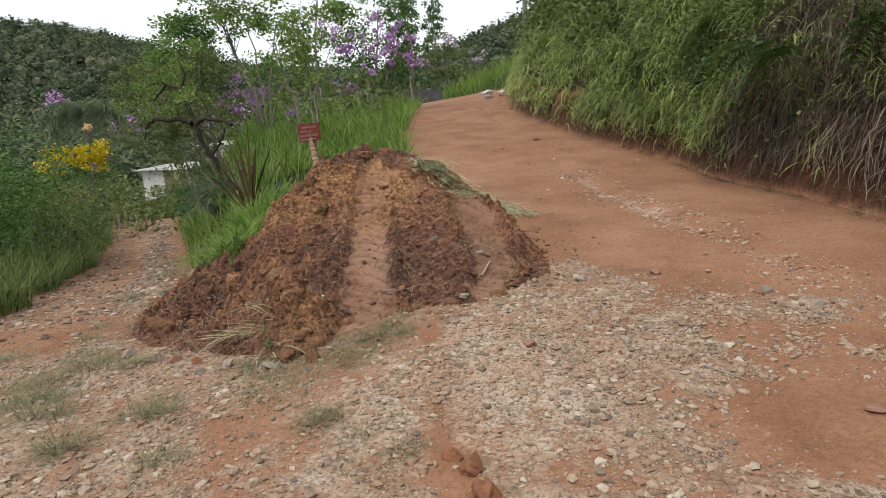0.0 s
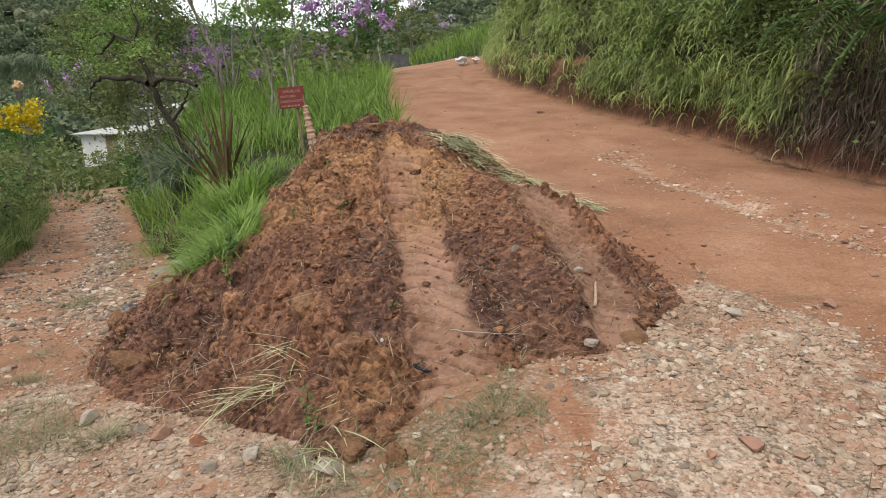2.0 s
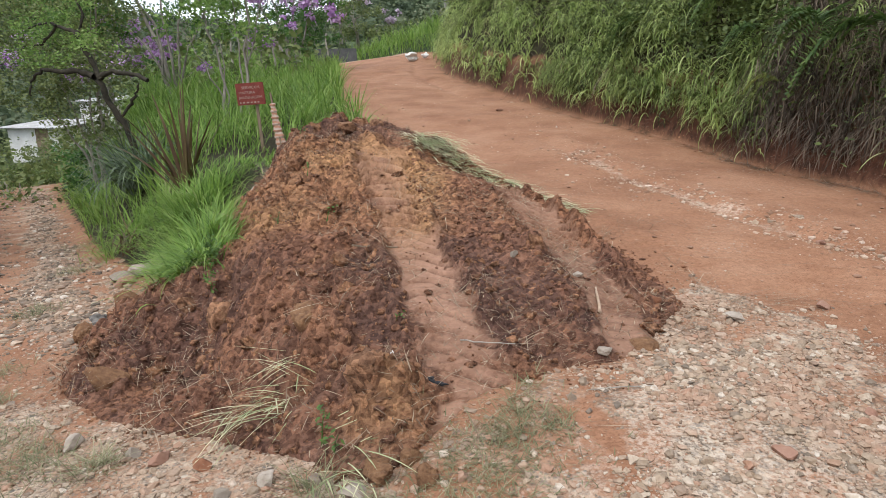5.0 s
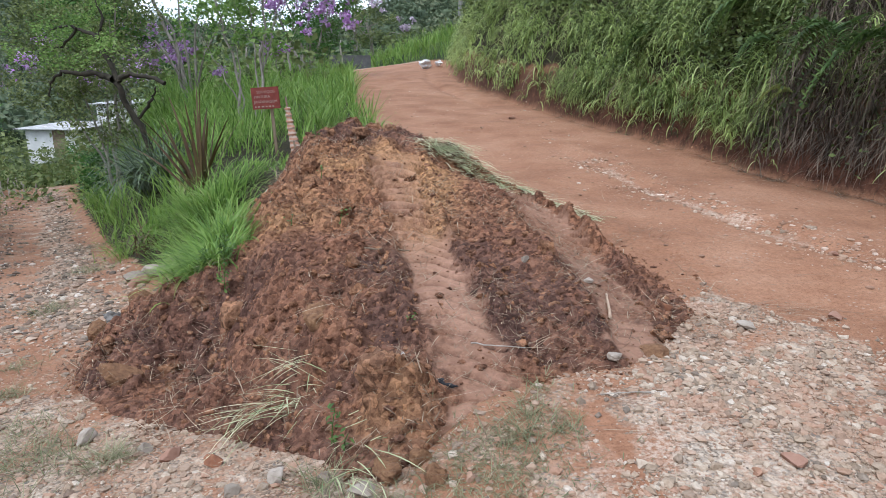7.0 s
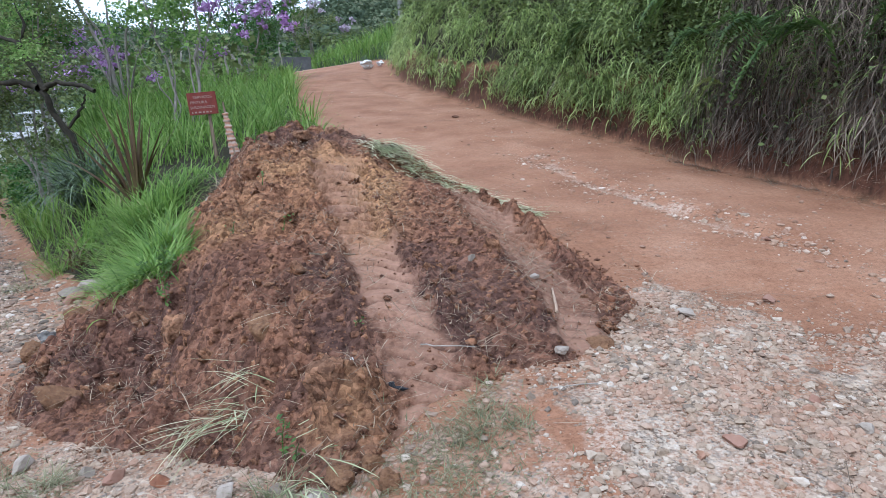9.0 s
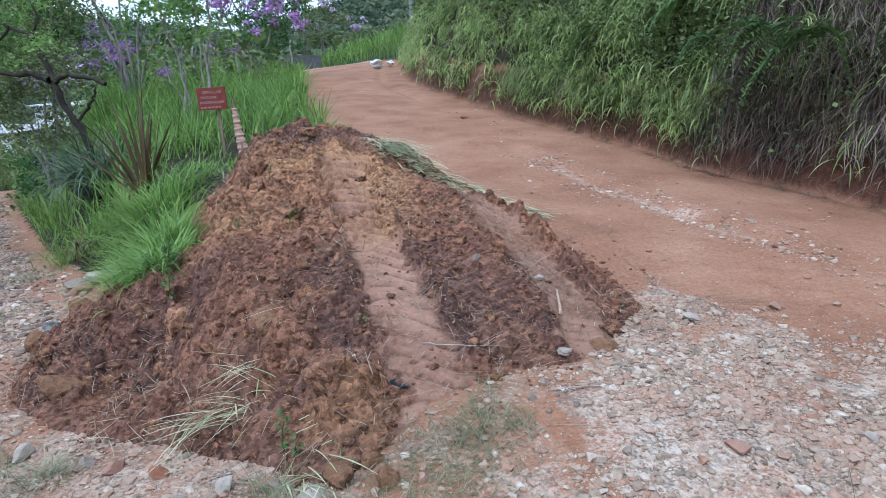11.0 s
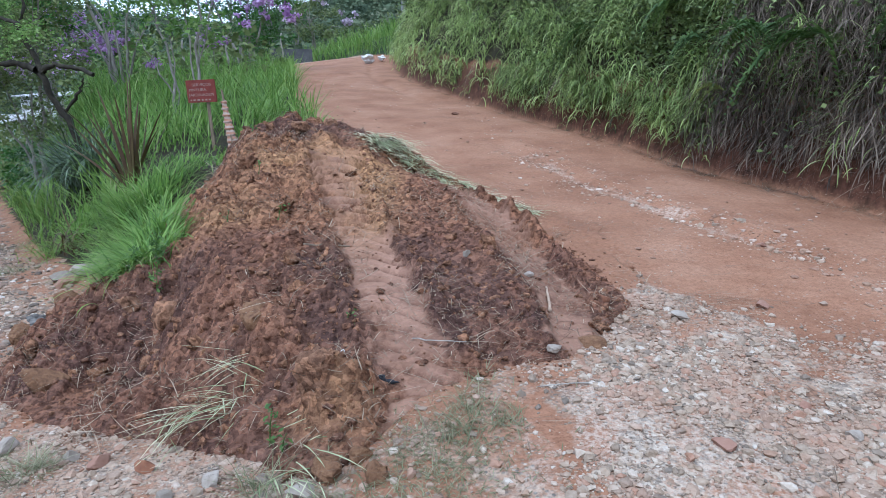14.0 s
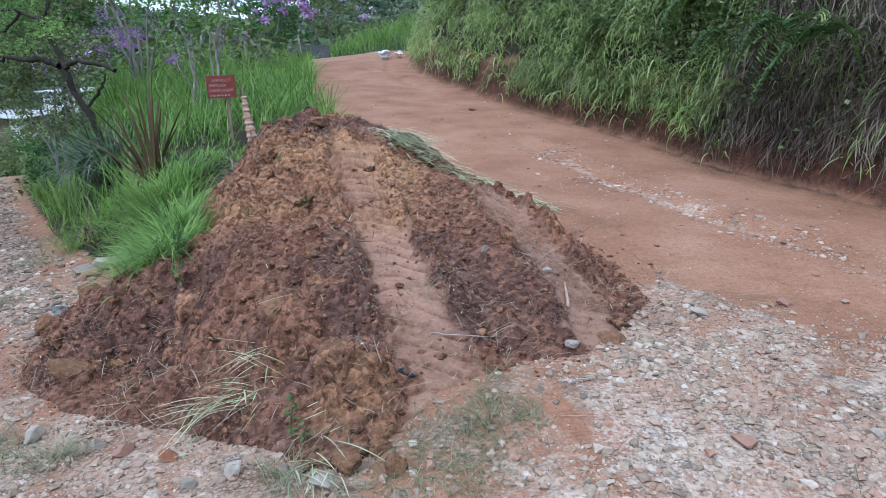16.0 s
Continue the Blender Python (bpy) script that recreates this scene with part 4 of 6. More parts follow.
def grit_on_road():
    x, y = scatter(26000, -4, 4.4, 3.3, 20, lambda x, y: (x < road_right(y) + 0.1) * (x > road_left(y)) * (heap_inside(x, y) < 0) * (0.12 + step(-0.1, 0.2, fbm(x, y, 0.5, 3, 57)) * np.exp(-((x - washed(y)) / 0.26) ** 2)))
    size = np.minimum(0.005 + 0.006 * rng.pareto(2.4, len(x)), 0.028)
    return lumps(np.stack([x, y, ground_z(x, y) + size * 0.2], 1), size, ICO1, 0.6, 0.28)


tagged(new("washed_pebbles", mesh_np("washed_pebbles", *washed_pebbles(), stone_material("washed_pebbles", [(0.0, (0.24, 0.14, 0.09)), (0.5, (0.38, 0.26, 0.175)), (0.85, (0.52, 0.40, 0.30)), (1.0, (0.70, 0.60, 0.50))], False))), "line of pale washed-out pebbles along the dirt road", "gravel", kind="stuff")
tagged(new("road_grit", mesh_np("road_grit", *grit_on_road(), PEBBLES)), "scattered pebbles on the red dirt road", "gravel", kind="stuff")

STONE_MESHES = [one_lump("stone", STONE, ICO2, 0.5 + 0.05 * k, 0.22, 100 + k, False, 9) for k in range(8)]


def single_stones():
    x, y = scatter(2600, -3.6, 4.0, 0.8, 4.4, lambda x, y: stony(x, y) * 0.6)
    order = np.argsort(np.hypot(x - 1.7, y - 3.0) + rng.uniform(0, 1.2, len(x)))[:240]
    for i in order:
        s = min(0.011 + 0.006 * rng.pareto(2.0), 0.04)
        ob = new("stone", STONE_MESHES[rng.integers(8)])
        ob.parent = ground
        ob.location = (x[i], y[i], float(ground_z(x[i], y[i])) + s * 0.1)
        ob.rotation_euler = (rng.uniform(-0.3, 0.3), rng.uniform(-0.3, 0.3), rng.uniform(0, 6.28))
        ob.scale = (s, s, s)


def placed_stone(x, y, s, label, m, seed, flat=0.6, lift=0.25, name="stone"):
    earth = name == "clod"
    ob = new(name, one_lump(name, m, ICO4 if earth else ICO3, flat, 0.26 if earth else 0.18, seed, earth, 5 if earth else 8))
    ob.location = (x, y, float(surface_z(x, y)) + s * lift)
    ob.rotation_euler = (0.06, -0.08, seed * 1.3)
    ob.scale = (s, s, s)
    return tagged(ob, label, name)


PALE = plain_material("pale_stone", (0.252, 0.203, 0.154), (0.406, 0.350, 0.287), 0.05, 0.85, None, 0.004)
ROSE = plain_material("rose_stone", (0.231, 0.119, 0.077), (0.322, 0.196, 0.140), 0.05, 0.85, None, 0.004)
GREY = plain_material("grey_stone", (0.170, 0.137, 0.104), (0.30, 0.248, 0.19), 0.05, 0.85, None, 0.004)
REDCLAY = plain_material("red_clay", (0.158, 0.066, 0.037), (0.297, 0.139, 0.073), 0.04, 0.95, None, 0.008)
OCHRECLAY = plain_material("ochre_clay", (0.13, 0.064, 0.032), (0.30, 0.165, 0.082), 0.028, 0.95, None, 0.03)

single_stones()
for args in (
        (-0.83, 2.46, 0.062, "pale angular stone lying on gravel", PALE, 1), (-1.19, 2.65, 0.055, "red clay lump lying on gravel", REDCLAY, 2, 0.8),
        (0.74, 3.16, 0.045, "rounded beige stone at the foot of the heap", PALE, 3), (0.95, 3.27, 0.1, "brown earth-covered stone beside the heap", OCHRECLAY, 4, 0.5, -0.1),
        (0.72, 4.02, 0.04, "pale stone pressed into the tyre track", PALE, 5), (0.33, 4.07, 0.04, "grey pebble lying on loose soil", GREY, 6),
        (1.57, 3.62, 0.065, "flat beige stone at the edge of the gravel", PALE, 7, 0.35), (2.15, 3.8, 0.06, "smooth rosy stone lying on the road", ROSE, 8),
        (1.26, 2.31, 0.055, "rosy rounded stone embedded in the gravel", ROSE, 9, 0.5), (1.83, 2.38, 0.05, "beige boulder among loose gravel", PALE, 10, 0.5),
        (-2.0, 2.95, 0.075, "pale stone in front of the heap", PALE, 11), (-1.62, 2.83, 0.05, "grey stone in front of the heap", GREY, 12), (-1.45, 2.75, 0.06, "rosy stone in front of the heap", ROSE, 13),
        (-0.6, 2.42, 0.045, "grey stone in front of the heap", GREY, 14), (-1.0, 2.38, 0.05, "grey stone in front of the heap", GREY, 15), (-0.42, 2.28, 0.07, "flat pale stone half buried in dirt", PALE, 16, 0.3),
        (-3.6, 6.95, 0.2, "long pale weathered rock under hanging grass", PALE, 17, 0.4), (-3.72, 6.7, 0.15, "rosy weathered rock at the foot of the slope", ROSE, 18), (-3.95, 7.0, 0.17, "flat grey rock at the foot of the slope", GREY, 19, 0.35),
        (-2.85, 6.05, 0.2, "brown earth-covered rock beside the heap", ROSE, 20, 0.5), (-2.95, 5.5, 0.13, "brown rock beside the heap", OCHRECLAY, 21), (-3.3, 6.75, 0.16, "grey rock in a hollow under hanging grass", GREY, 22),
        (2.7, 4.93, 0.05, "rosy stone lying on the road", ROSE, 23), (2.85, 1.6, 0.055, "flat rosy stone on red dirt", ROSE, 24, 0.3), (3.1, 3.1, 0.05, "beige stone among gravel", PALE, 25), (2.85, 3.35, 0.045, "grey stone among gravel", GREY, 26), (1.75, 2.6, 0.04, "rosy stone among gravel", ROSE, 27)):
    placed_stone(*args)
for x, y, s, m, seed, lift in ((-2.25, 3.72, 0.15, OCHRECLAY, 41, 0.25), (-0.86, 3.42, 0.095, OCHRECLAY, 42, 0.3), (-0.33, 2.36, 0.065, OCHRECLAY, 43, 0.5), (-0.2, 2.45, 0.05, OCHRECLAY, 44, 0.4), (-0.12, 2.3, 0.06, OCHRECLAY, 45, 0.35),
                               (-2.8, 5.05, 0.12, OCHRECLAY, 46, 0.3), (-3.0, 4.75, 0.11, OCHRECLAY, 47, 0.3), (-1.95, 4.25, 0.13, CLOD, 48, 0.1), (-1.55, 3.95, 0.13, CLOD, 49, 0.0), (-0.4, 2.72, 0.15, CLOD, 50, -0.1),
                               (-1.3, 7.25, 0.1, CLOD, 51, 0.1), (1.12, 1.02, 0.06, REDCLAY, 71, 0.2), (1.2, 0.85, 0.07, REDCLAY, 72, 0.1), (1.02, 1.1, 0.05, REDCLAY, 73, 0.2), (1.15, 3.78, 0.06, REDCLAY, 52, 0.4), (-1.0, 7.45, 0.09, CLOD, 53, 0.1), (-2.3, 5.75, 0.1, CLOD, 54, 0.1)):
    placed_stone(x, y, s, "crumbly ochre clod of earth on the heap" if y > 2 else "red clay clod in a washed gully", m, seed, 0.85, lift, "clod")

CLOD_MESHES = [one_lump("clod", CLOD, ICO3, 0.65, 0.8, 200 + k, True, 4) for k in range(8)]


def on_heap(x, y):
    a, b = np.abs(x - rut_a(y)), np.abs(x - rut_b(y))
    free = step(-0.06, 0.04, a - half_a(y)) * step(-0.06, 0.04, b - half_b(y))
    d = heap_inside(x, y)
    return np.where(d > 0, 1, np.exp(np.minimum(d, 0) / 0.08)) * (0.16 + 0.84 * free) * (d > -0.35)


def clods():
    x, y = scatter(21000, -3.4, 1.6, 2.0, 8.7, on_heap)
    size = np.minimum(0.005 + 0.005 * rng.pareto(2.0, len(x)), 0.028)
    pos = np.stack([x, y, surface_z(x, y) + size * 0.12], 1)
    big = size > 0.017
    return join(lumps(pos[~big], size[~big], ICO1, 0.8, 0.35), lumps(pos[big] - np.array([0, 0, 0.004]), size[big], ICO2, 0.65, 0.3))


tagged(new("loose_clods", mesh_np("loose_clods", *clods(), CLOD, True)), "crumbled clods of reddish soil over the heap", "soil", kind="stuff")


def single_clods():
    x, y = scatter(900, -3.1, 1.4, 2.3, 8.4, lambda x, y: on_heap(x, y) * (0.35 + 0.65 * (x < -0.4)))
    for i in range(min(280, len(x))):
        s = min(0.022 + 0.014 * rng.pareto(2.0), 0.085)
        ob = new("clod", CLOD_MESHES[rng.integers(8)])
        ob.parent = heap
        ob.location = (x[i], y[i], float(surface_z(x[i], y[i])) - s * 0.15)
        ob.rotation_euler = tuple(rng.uniform(0, 6.28, 3))
        ob.scale = (s, s, s)


single_clods()


def bank_crumbs():
    """Lumpy raw earth and rubble along the foot of the bank."""
    y = np.where(rng.uniform(0, 1, 2600) < 0.75, rng.uniform(3, 11, 2600), rng.uniform(11, 22, 2600))
    o = rng.normal(0.0, 0.1, 2600)
    x = road_right(y) + o
    size = np.minimum(0.004 + 0.005 * rng.pareto(2.4, len(x)), 0.024)
    return lumps(np.stack([x, y, ground_z(x, y) - size * 0.1], 1), size, ICO1, 0.5, 0.4)


EARTH = soil_material("raw_bank_earth", True)
tagged(new("bank_crumbs", mesh_np("bank_crumbs", *bank_crumbs(), EARTH)), "crumbled dark red earth at the foot of the bank", "soil", kind="stuff")


def straw():
    """Stalks and rootlets strewn over the heap and its rim."""
    x, y = scatter(82000, -3.2, 2.2, 2.1, 8.4, lambda x, y: step(-0.12, 0.12, fbm(x, y, 0.4, 2, 85)) * np.where(heap_inside(x, y) > 0, 0.32 * (0.55 + 0.45 * step(0.1, 0.18, np.abs(x - rut_a(y)))) + 0.5 * np.exp(-(((x - 0.2) / 0.5) ** 2 + ((y - 4) / 0.8) ** 2)), 0.05 + 0.2 * (heap_inside(x, y) > -0.3)))
    n = len(x)
    pos = np.stack([x, y, surface_z(x, y) + rng.uniform(0.01, 0.05, n)], 1)
    length = np.minimum(0.035 + 0.04 * rng.pareto(1.8, n), 0.3)
    return blades(pos, length, rng.uniform(0.003, 0.0075, n), rng.uniform(0, 6.28, n), rng.uniform(1.0, 1.6, n), rng.uniform(-0.8, 1.4, n), 5, 1.5)


def road_straw():
    parts = []
    for cx, cy, sx, sy, k, ang in ((1.75, 3.86, 0.22, 0.06, 60, 0.1), (2.05, 3.75, 0.2, 0.1, 24, -0.4), (2.0, 5.2, 0.5, 0.2, 26, -0.2), (1.4, 5.5, 0.12, 0.08, 26, 0.8), (2.1, 4.5, 0.4, 0.2, 20, -0.3), (0.7, 5.9, 0.25, 0.1, 70, -0.15), (2.3, 1.9, 0.6, 0.5, 14, 0.8), (0.3, 2.6, 0.4, 0.3, 40, 0.3)):
        pos = np.stack([rng.normal(cx, sx, k), rng.normal(cy, sy, k), np.zeros(k)], 1)
        pos[:, 2] = surface_z(pos[:, 0], pos[:, 1]) + 0.008
        parts.append(blades(pos, rng.uniform(0.08, 0.42, k), rng.uniform(0.003, 0.006, k), ang + rng.normal(0, 0.45, k) + math.pi * rng.integers(0, 2, k), rng.uniform(1.42, 1.56, k), rng.uniform(-0.1, 0.15, k), 3, 1.5))
    y = rng.uniform(4, 15, 900)
    x = road_right(y) - rng.exponential(0.14, 900) + 0.1
    pos = np.stack([x, y, ground_z(x, y) + 0.01], 1)
    parts.append(blades(pos, rng.uniform(0.06, 0.3, 900), rng.uniform(0.003, 0.006, 900), rng.uniform(0, 6.28, 900), rng.uniform(1.3, 1.6, 900), rng.uniform(-0.2, 0.4, 900), 3, 1.5))
    return join(*parts)


tagged(new("straw", mesh_np("straw", *straw(), STRAW)), "dry stalks and roots strewn over the heap", "straw", kind="stuff")
tagged(new("road_straw", mesh_np("road_straw", *road_straw(), STRAW)), "dry stalks lying on the dirt road", "straw", kind="stuff")


def cut_grass():
    """Torn grass along the far rim of the heap."""
    n = 1250
    s = np.where(rng.uniform(0, 1, n) < 0.35, rng.uniform(0, 0.3, n), rng.uniform(0.25, 1, n))
    x = np.interp(s, [0, 0.35, 0.7, 1], [-0.55, -0.2, 0.4, 1.0]) + rng.normal(0, 0.1, n) * (1.2 - 0.6 * s)
    y = np.interp(s, [0, 0.35, 0.7, 1], [7.2, 6.95, 6.4, 5.9]) + rng.normal(0, 0.11, n)
    pos = np.stack([x, y, surface_z(x, y) + rng.uniform(0, 0.06, n) * (1 - 0.8 * s)], 1)
    return blades(pos, rng.uniform(0.12, 0.38, n) * (1 - 0.2 * s), rng.uniform(0.008, 0.02, n), -0.72 + math.pi * (rng.uniform(0, 1, n) < 0.3) + rng.normal(0, 0.5 - 0.25 * s, n), rng.uniform(1.25, 1.6, n), rng.uniform(0.1, 0.7, n), 5, 1.3)


tagged(new("torn_grass", mesh_np("torn_grass", *cut_grass(), CUTGRASS)), "torn wilting grass heaped along the edge of the soil", "grass", kind="stuff")

TUFTS = ((-1.88, 1.88, 0.3, 320, 0.16), (-2.16, 2.78, 0.28, 240, 0.14), (0.28, 1.42, 0.14, 150, 0.13), (0.81, 1.15, 0.12, 90, 0.08), (-0.92, 1.06, 0.12, 110, 0.2), (-1.5, 1.55, 0.2, 160, 0.16), (-2.25, 2.3, 0.35, 300, 0.15), (-2.5, 3.05, 0.28, 160, 0.12), (-2.75, 1.75, 0.4, 320, 0.18), (-1.75, 2.72, 0.12, 120, 0.16), (-0.75, 1.55, 0.16, 130, 0.18), (0.15, 2.42, 0.42, 900, 0.05), (0.05, 2.2, 0.3, 300, 0.05), (0.27, 2.72, 0.13, 80, 0.12), (0.4, 2.56, 0.14, 90, 0.11), (0.2, 2.55, 0.13, 80, 0.11), (0.34, 2.92, 0.1, 40, 0.1), (0.1, 2.3, 0.35, 260, 0.07),
         (-0.3, 2.15, 0.3, 260, 0.09), (-0.15, 1.7, 0.3, 180, 0.1), (-3.3, 2.9, 0.3, 200, 0.2), (-4.2, 5.9, 0.25, 220, 0.14), (-5.0, 7.8, 0.25, 180, 0.16), (-6.5, 10.6, 0.4, 200, 0.16), (-0.35, 1.0, 0.1, 70, 0.12), (0.55, 1.3, 0.12, 60, 0.08), (-3.3, 4.2, 0.2, 90, 0.12),
         (-1.95, 1.3, 0.12, 90, 0.2), (-2.95, 3.6, 0.14, 100, 0.16), (-0.6, 2.35, 0.1, 60, 0.2))


def short_grass():
    parts = []
    for cx, cy, r, k, h in TUFTS:
        k = int(k * 1.8)
        x, y = rng.normal(cx, r * 0.45, k), rng.normal(cy, r * 0.45, k)
        pos = np.stack([x, y, surface_z(x, y) - 0.005], 1)
        parts.append(blades(pos, rng.uniform(0.5, 1.3, k) * h, rng.uniform(0.003, 0.006, k), rng.uniform(0, 6.28, k), rng.uniform(0.6, 1.5, k), rng.uniform(0.1, 0.9, k), 3))
    return join(*parts)


tagged(new("short_grass", mesh_np("short_grass", *short_grass(), DULLGRASS)), "dusty short grass in tufts on the stony ground", "grass", kind="stuff")


# ---- made things ----
def box(bm, size, m=Matrix(), bevel=0.0):
    r = bmesh.ops.create_cube(bm, size=1, matrix=m @ Matrix.Diagonal((*size, 1)))
    if bevel:
        bmesh.ops.bevel(bm, geom=list({e for v in r["verts"] for e in v.link_edges}), offset=bevel, segments=2, affect="EDGES")


SIGNRED = plain_material("red_painted_board", (0.13, 0.026, 0.018), (0.22, 0.045, 0.03), 0.06, 0.6, None, 0.002)
LETTER = plain_material("faded_white_paint", (0.26, 0.16, 0.13), (0.40, 0.30, 0.26), 0.02, 0.7, None, 0.001)
OLDWOOD = plain_material("weathered_wood", (0.12, 0.085, 0.055), (0.28, 0.21, 0.14), 0.03, 0.85, (1, 1, 0.15), 0.004)
GREYWOOD = plain_material("grey_dead_wood", (0.22, 0.19, 0.155), (0.42, 0.38, 0.32), 0.03, 0.85, (1, 1, 0.2), 0.004)


def build_sign():
    base = (-3.21, 10.06, float(ground_z(-3.21, 10.06)))
    s = thing("sign", base, "red board with hand-painted white words on a wooden stake", "sign")
    top = 1.50 - base[2]
    lean = pose(0, 0, 0, 2, -3, -10)
    bm = bmesh.new()
    box(bm, (0.46, 0.02, 0.325), lean @ pose(0, 0, top - 0.16), 0.004)
    board = part("board", bm, SIGNRED, s, "dull red painted board")
    bm = bmesh.new()
    box(bm, (0.045, 0.03, top + 0.1), pose(0.03, 0.03, (top - 0.1) / 2, 0, -3, 4), 0.005)
    part("stake", bm, OLDWOOD, s, "weathered wooden stake")
    for k, (word, w, dx) in enumerate((("SERVIÇOS", 0.30, 0.02), ("PINTURA", 0.27, -0.05), ("JARDINAGEM", 0.39, 0.0))):
        cu = bpy.data.curves.new("lettering", "FONT")
        cu.body, cu.size, cu.extrude, cu.align_x = word, 0.066, 0.0015, "CENTER"
        ob = bpy.data.objects.new("lettering", cu)
        scene.collection.objects.link(ob)
        bpy.context.view_layer.update()
        me = bpy.data.meshes.new_from_object(ob.evaluated_get(bpy.context.evaluated_depsgraph_get()))
        xs = [v.co.x for v in me.vertices]
        k_w = w / (max(xs) - min(xs))
        me.transform(lean @ pose(dx, -0.0135, top - 0.085 - 0.073 * k, 90, 0, 0) @ Matrix.Diagonal((k_w, 0.85, 1, 1)))
        bpy.data.objects.remove(ob)
        me.materials.clear()
        me.materials.append(LETTER)
        lo = new("lettering", me)
        lo.parent = board
    x = -0.19
    for w in (0.03, 0.05, 0.06, 0.04, 0.05, 0.04):
        bm = bmesh.new()
        box(bm, (w * 0.7, 0.003, 0.022), lean @ pose(x + w / 2, -0.0125, top - 0.285))
        x += w + 0.012
        part("lettering", bm, LETTER, board)


build_sign()


def build_barrier():
    """A stake wound with orange and white striped tape, half fallen over."""
    x, y = -2.15, 7.5
    z = max(float(surface_z(x, y)), 0.74)
    s = thing("barrier_stake", (x, y, z), "wooden stake wound with striped orange and white barrier tape", "barrier tape")
    path = np.array([(0.07, -0.02, -0.4), (0.03, 0.0, 0.12), (-0.01, 0.02, 0.3), (-0.03, 0.04, 0.47), (-0.05, 0.05, 0.6), (-0.06, 0.06, 0.66)])
    v, f = tube(path, [0.016, 0.016, 0.015, 0.014, 0.012, 0.009], 6)
    part_np("stake", v, f, OLDWOOD, s, "bare brown stick", True)
    # wound band of alternating stripes
    n, sides = 64, 12
    t = np.linspace(0, 1, n)
    p = np.stack([np.interp(t, [0, 0.3, 0.6, 1], [0.04, 0.015, -0.01, -0.035]) if k == 0 else (np.full(n, 0.02) if k == 1 else 0.02 + t * 0.52) for k in range(3)], 1)
    r = 0.062 - 0.034 * t + 0.006 * np.sin(t * 47) + 0.004 * np.sin(t * 91 + 1)
    v, f = tube(p, r, sides)
    v = v.reshape(n, sides, 3)
    flat = v - p[:, None]
    v = p[:, None] + flat * np.array([1.0, 0.55, 1.0])
    v = v.reshape(-1, 3)
    q = f[0]
    ring, col = q[:, 0] // sides, np.arange(len(q)) % sides
    white = ((ring * 0.17 + col / sides) % 1.0) < 0.5
    tapeo = plain_material("orange_tape", (0.32, 0.15, 0.085), (0.42, 0.235, 0.15), 0.04, 0.5, None, 0.001)
    tapew = plain_material("pale_tape", (0.34, 0.25, 0.19), (0.45, 0.35, 0.28), 0.04, 0.5, None, 0.001)
    band = part_np("tape", v, [q], tapeo, s, "dusty orange and white striped tape", True)
    band.data.materials.append(tapew)
    band.data.polygons.foreach_set("material_index", white.astype(np.int32))
    # loose end on the ground
    n = 26
    tt = np.linspace(0, 1, n)
    px, py = x - 0.02 - 0.75 * tt, y - 0.05 - 0.75 * tt
    pz = surface_z(px, py) - z + 0.03 + 0.02 * np.sin(tt * 30)
    e = np.stack([px - x, py - y, pz], 1)
    side = np.array([0.03, -0.03, 0.012])
    v = np.concatenate([e - side, e + side])
    i = np.arange(n - 1)
    f = np.stack([i, i + 1, i + n + 1, i + n], 1)
    tail = part_np("tape_end", v, [f], tapeo, s, "loose tape end trailing on soil", True)
    tail.data.materials.append(tapew)
    tail.data.polygons.foreach_set("material_index", (i // 2 % 2).astype(np.int32))


build_barrier()


def stick(name, a, b, r, m, label, category="stick"):
    a, b = np.array(a, float), np.array(b, float)
    n = 9
    t = np.linspace(0, 1, n)[:, None]
    p = a + (b - a) * t + rng.normal(0, r * (0.08 if m is PALEWOOD else 0.5), (n, 3))
    v, f = tube(p - a, np.linspace(r, r * 0.6, n), 7)
    caps = [np.arange(7)[::-1][None], (np.arange(7) + 7 * (n - 1))[None]]
    ob = new(name, mesh_np(name, v, f + [np.concatenate(caps)], m, True))
    ob.location = a
    return tagged(ob, label, category)


def sz(x, y, d=0.0):
    return (x, y, float(surface_z(x, y)) + d)


PALEWOOD = plain_material("split_pale_wood", (0.36, 0.25, 0.17), (0.52, 0.40, 0.29), 0.03, 0.8, None, 0.002)
stick("stick", sz(0.80, 3.62, 0.02), sz(0.83, 3.93, 0.02), 0.011, PALEWOOD, "short pale split stick lying on soil")
stick("stick", sz(-2.4, 5.6, 0.02), sz(-2.1, 6.2, 0.03), 0.018, OLDWOOD, "bare grey branch lying beside the heap")
stick("stick", sz(-2.05, 6.3, 0.0), sz(-1.9, 6.9, 0.02), 0.012, OLDWOOD, "thin dry branch lying beside the heap")
stick("stick", sz(-0.72, 4.12, 0.02), sz(-0.42, 4.2, 0.03), 0.008, OLDWOOD, "thin brown twig lying across the tyre track")
stick("stick", sz(0.0, 3.2, 0.015), sz(0.28, 3.1, 0.015), 0.004, GREYWOOD, "thin pale stalk lying on soil")
stick("stick", sz(2.2, 2.1, 0.012), sz(2.4, 1.9, 0.012), 0.004, GREYWOOD, "thin pale stalk on red dirt")
stick("stick", sz(0.95, 2.85, 0.012), sz(0.6, 2.82, 0.012), 0.004, GREYWOOD, "thin pale stalk on the gravel")

BLACK = plain_material("black_rubber", (0.008, 0.008, 0.009), (0.03, 0.03, 0.032), 0.03, 0.55, None, 0.004)
WHITE = plain_material("white_plastic", (0.55, 0.54, 0.52), (0.80, 0.79, 0.77), 0.05, 0.5, None, 0.002)


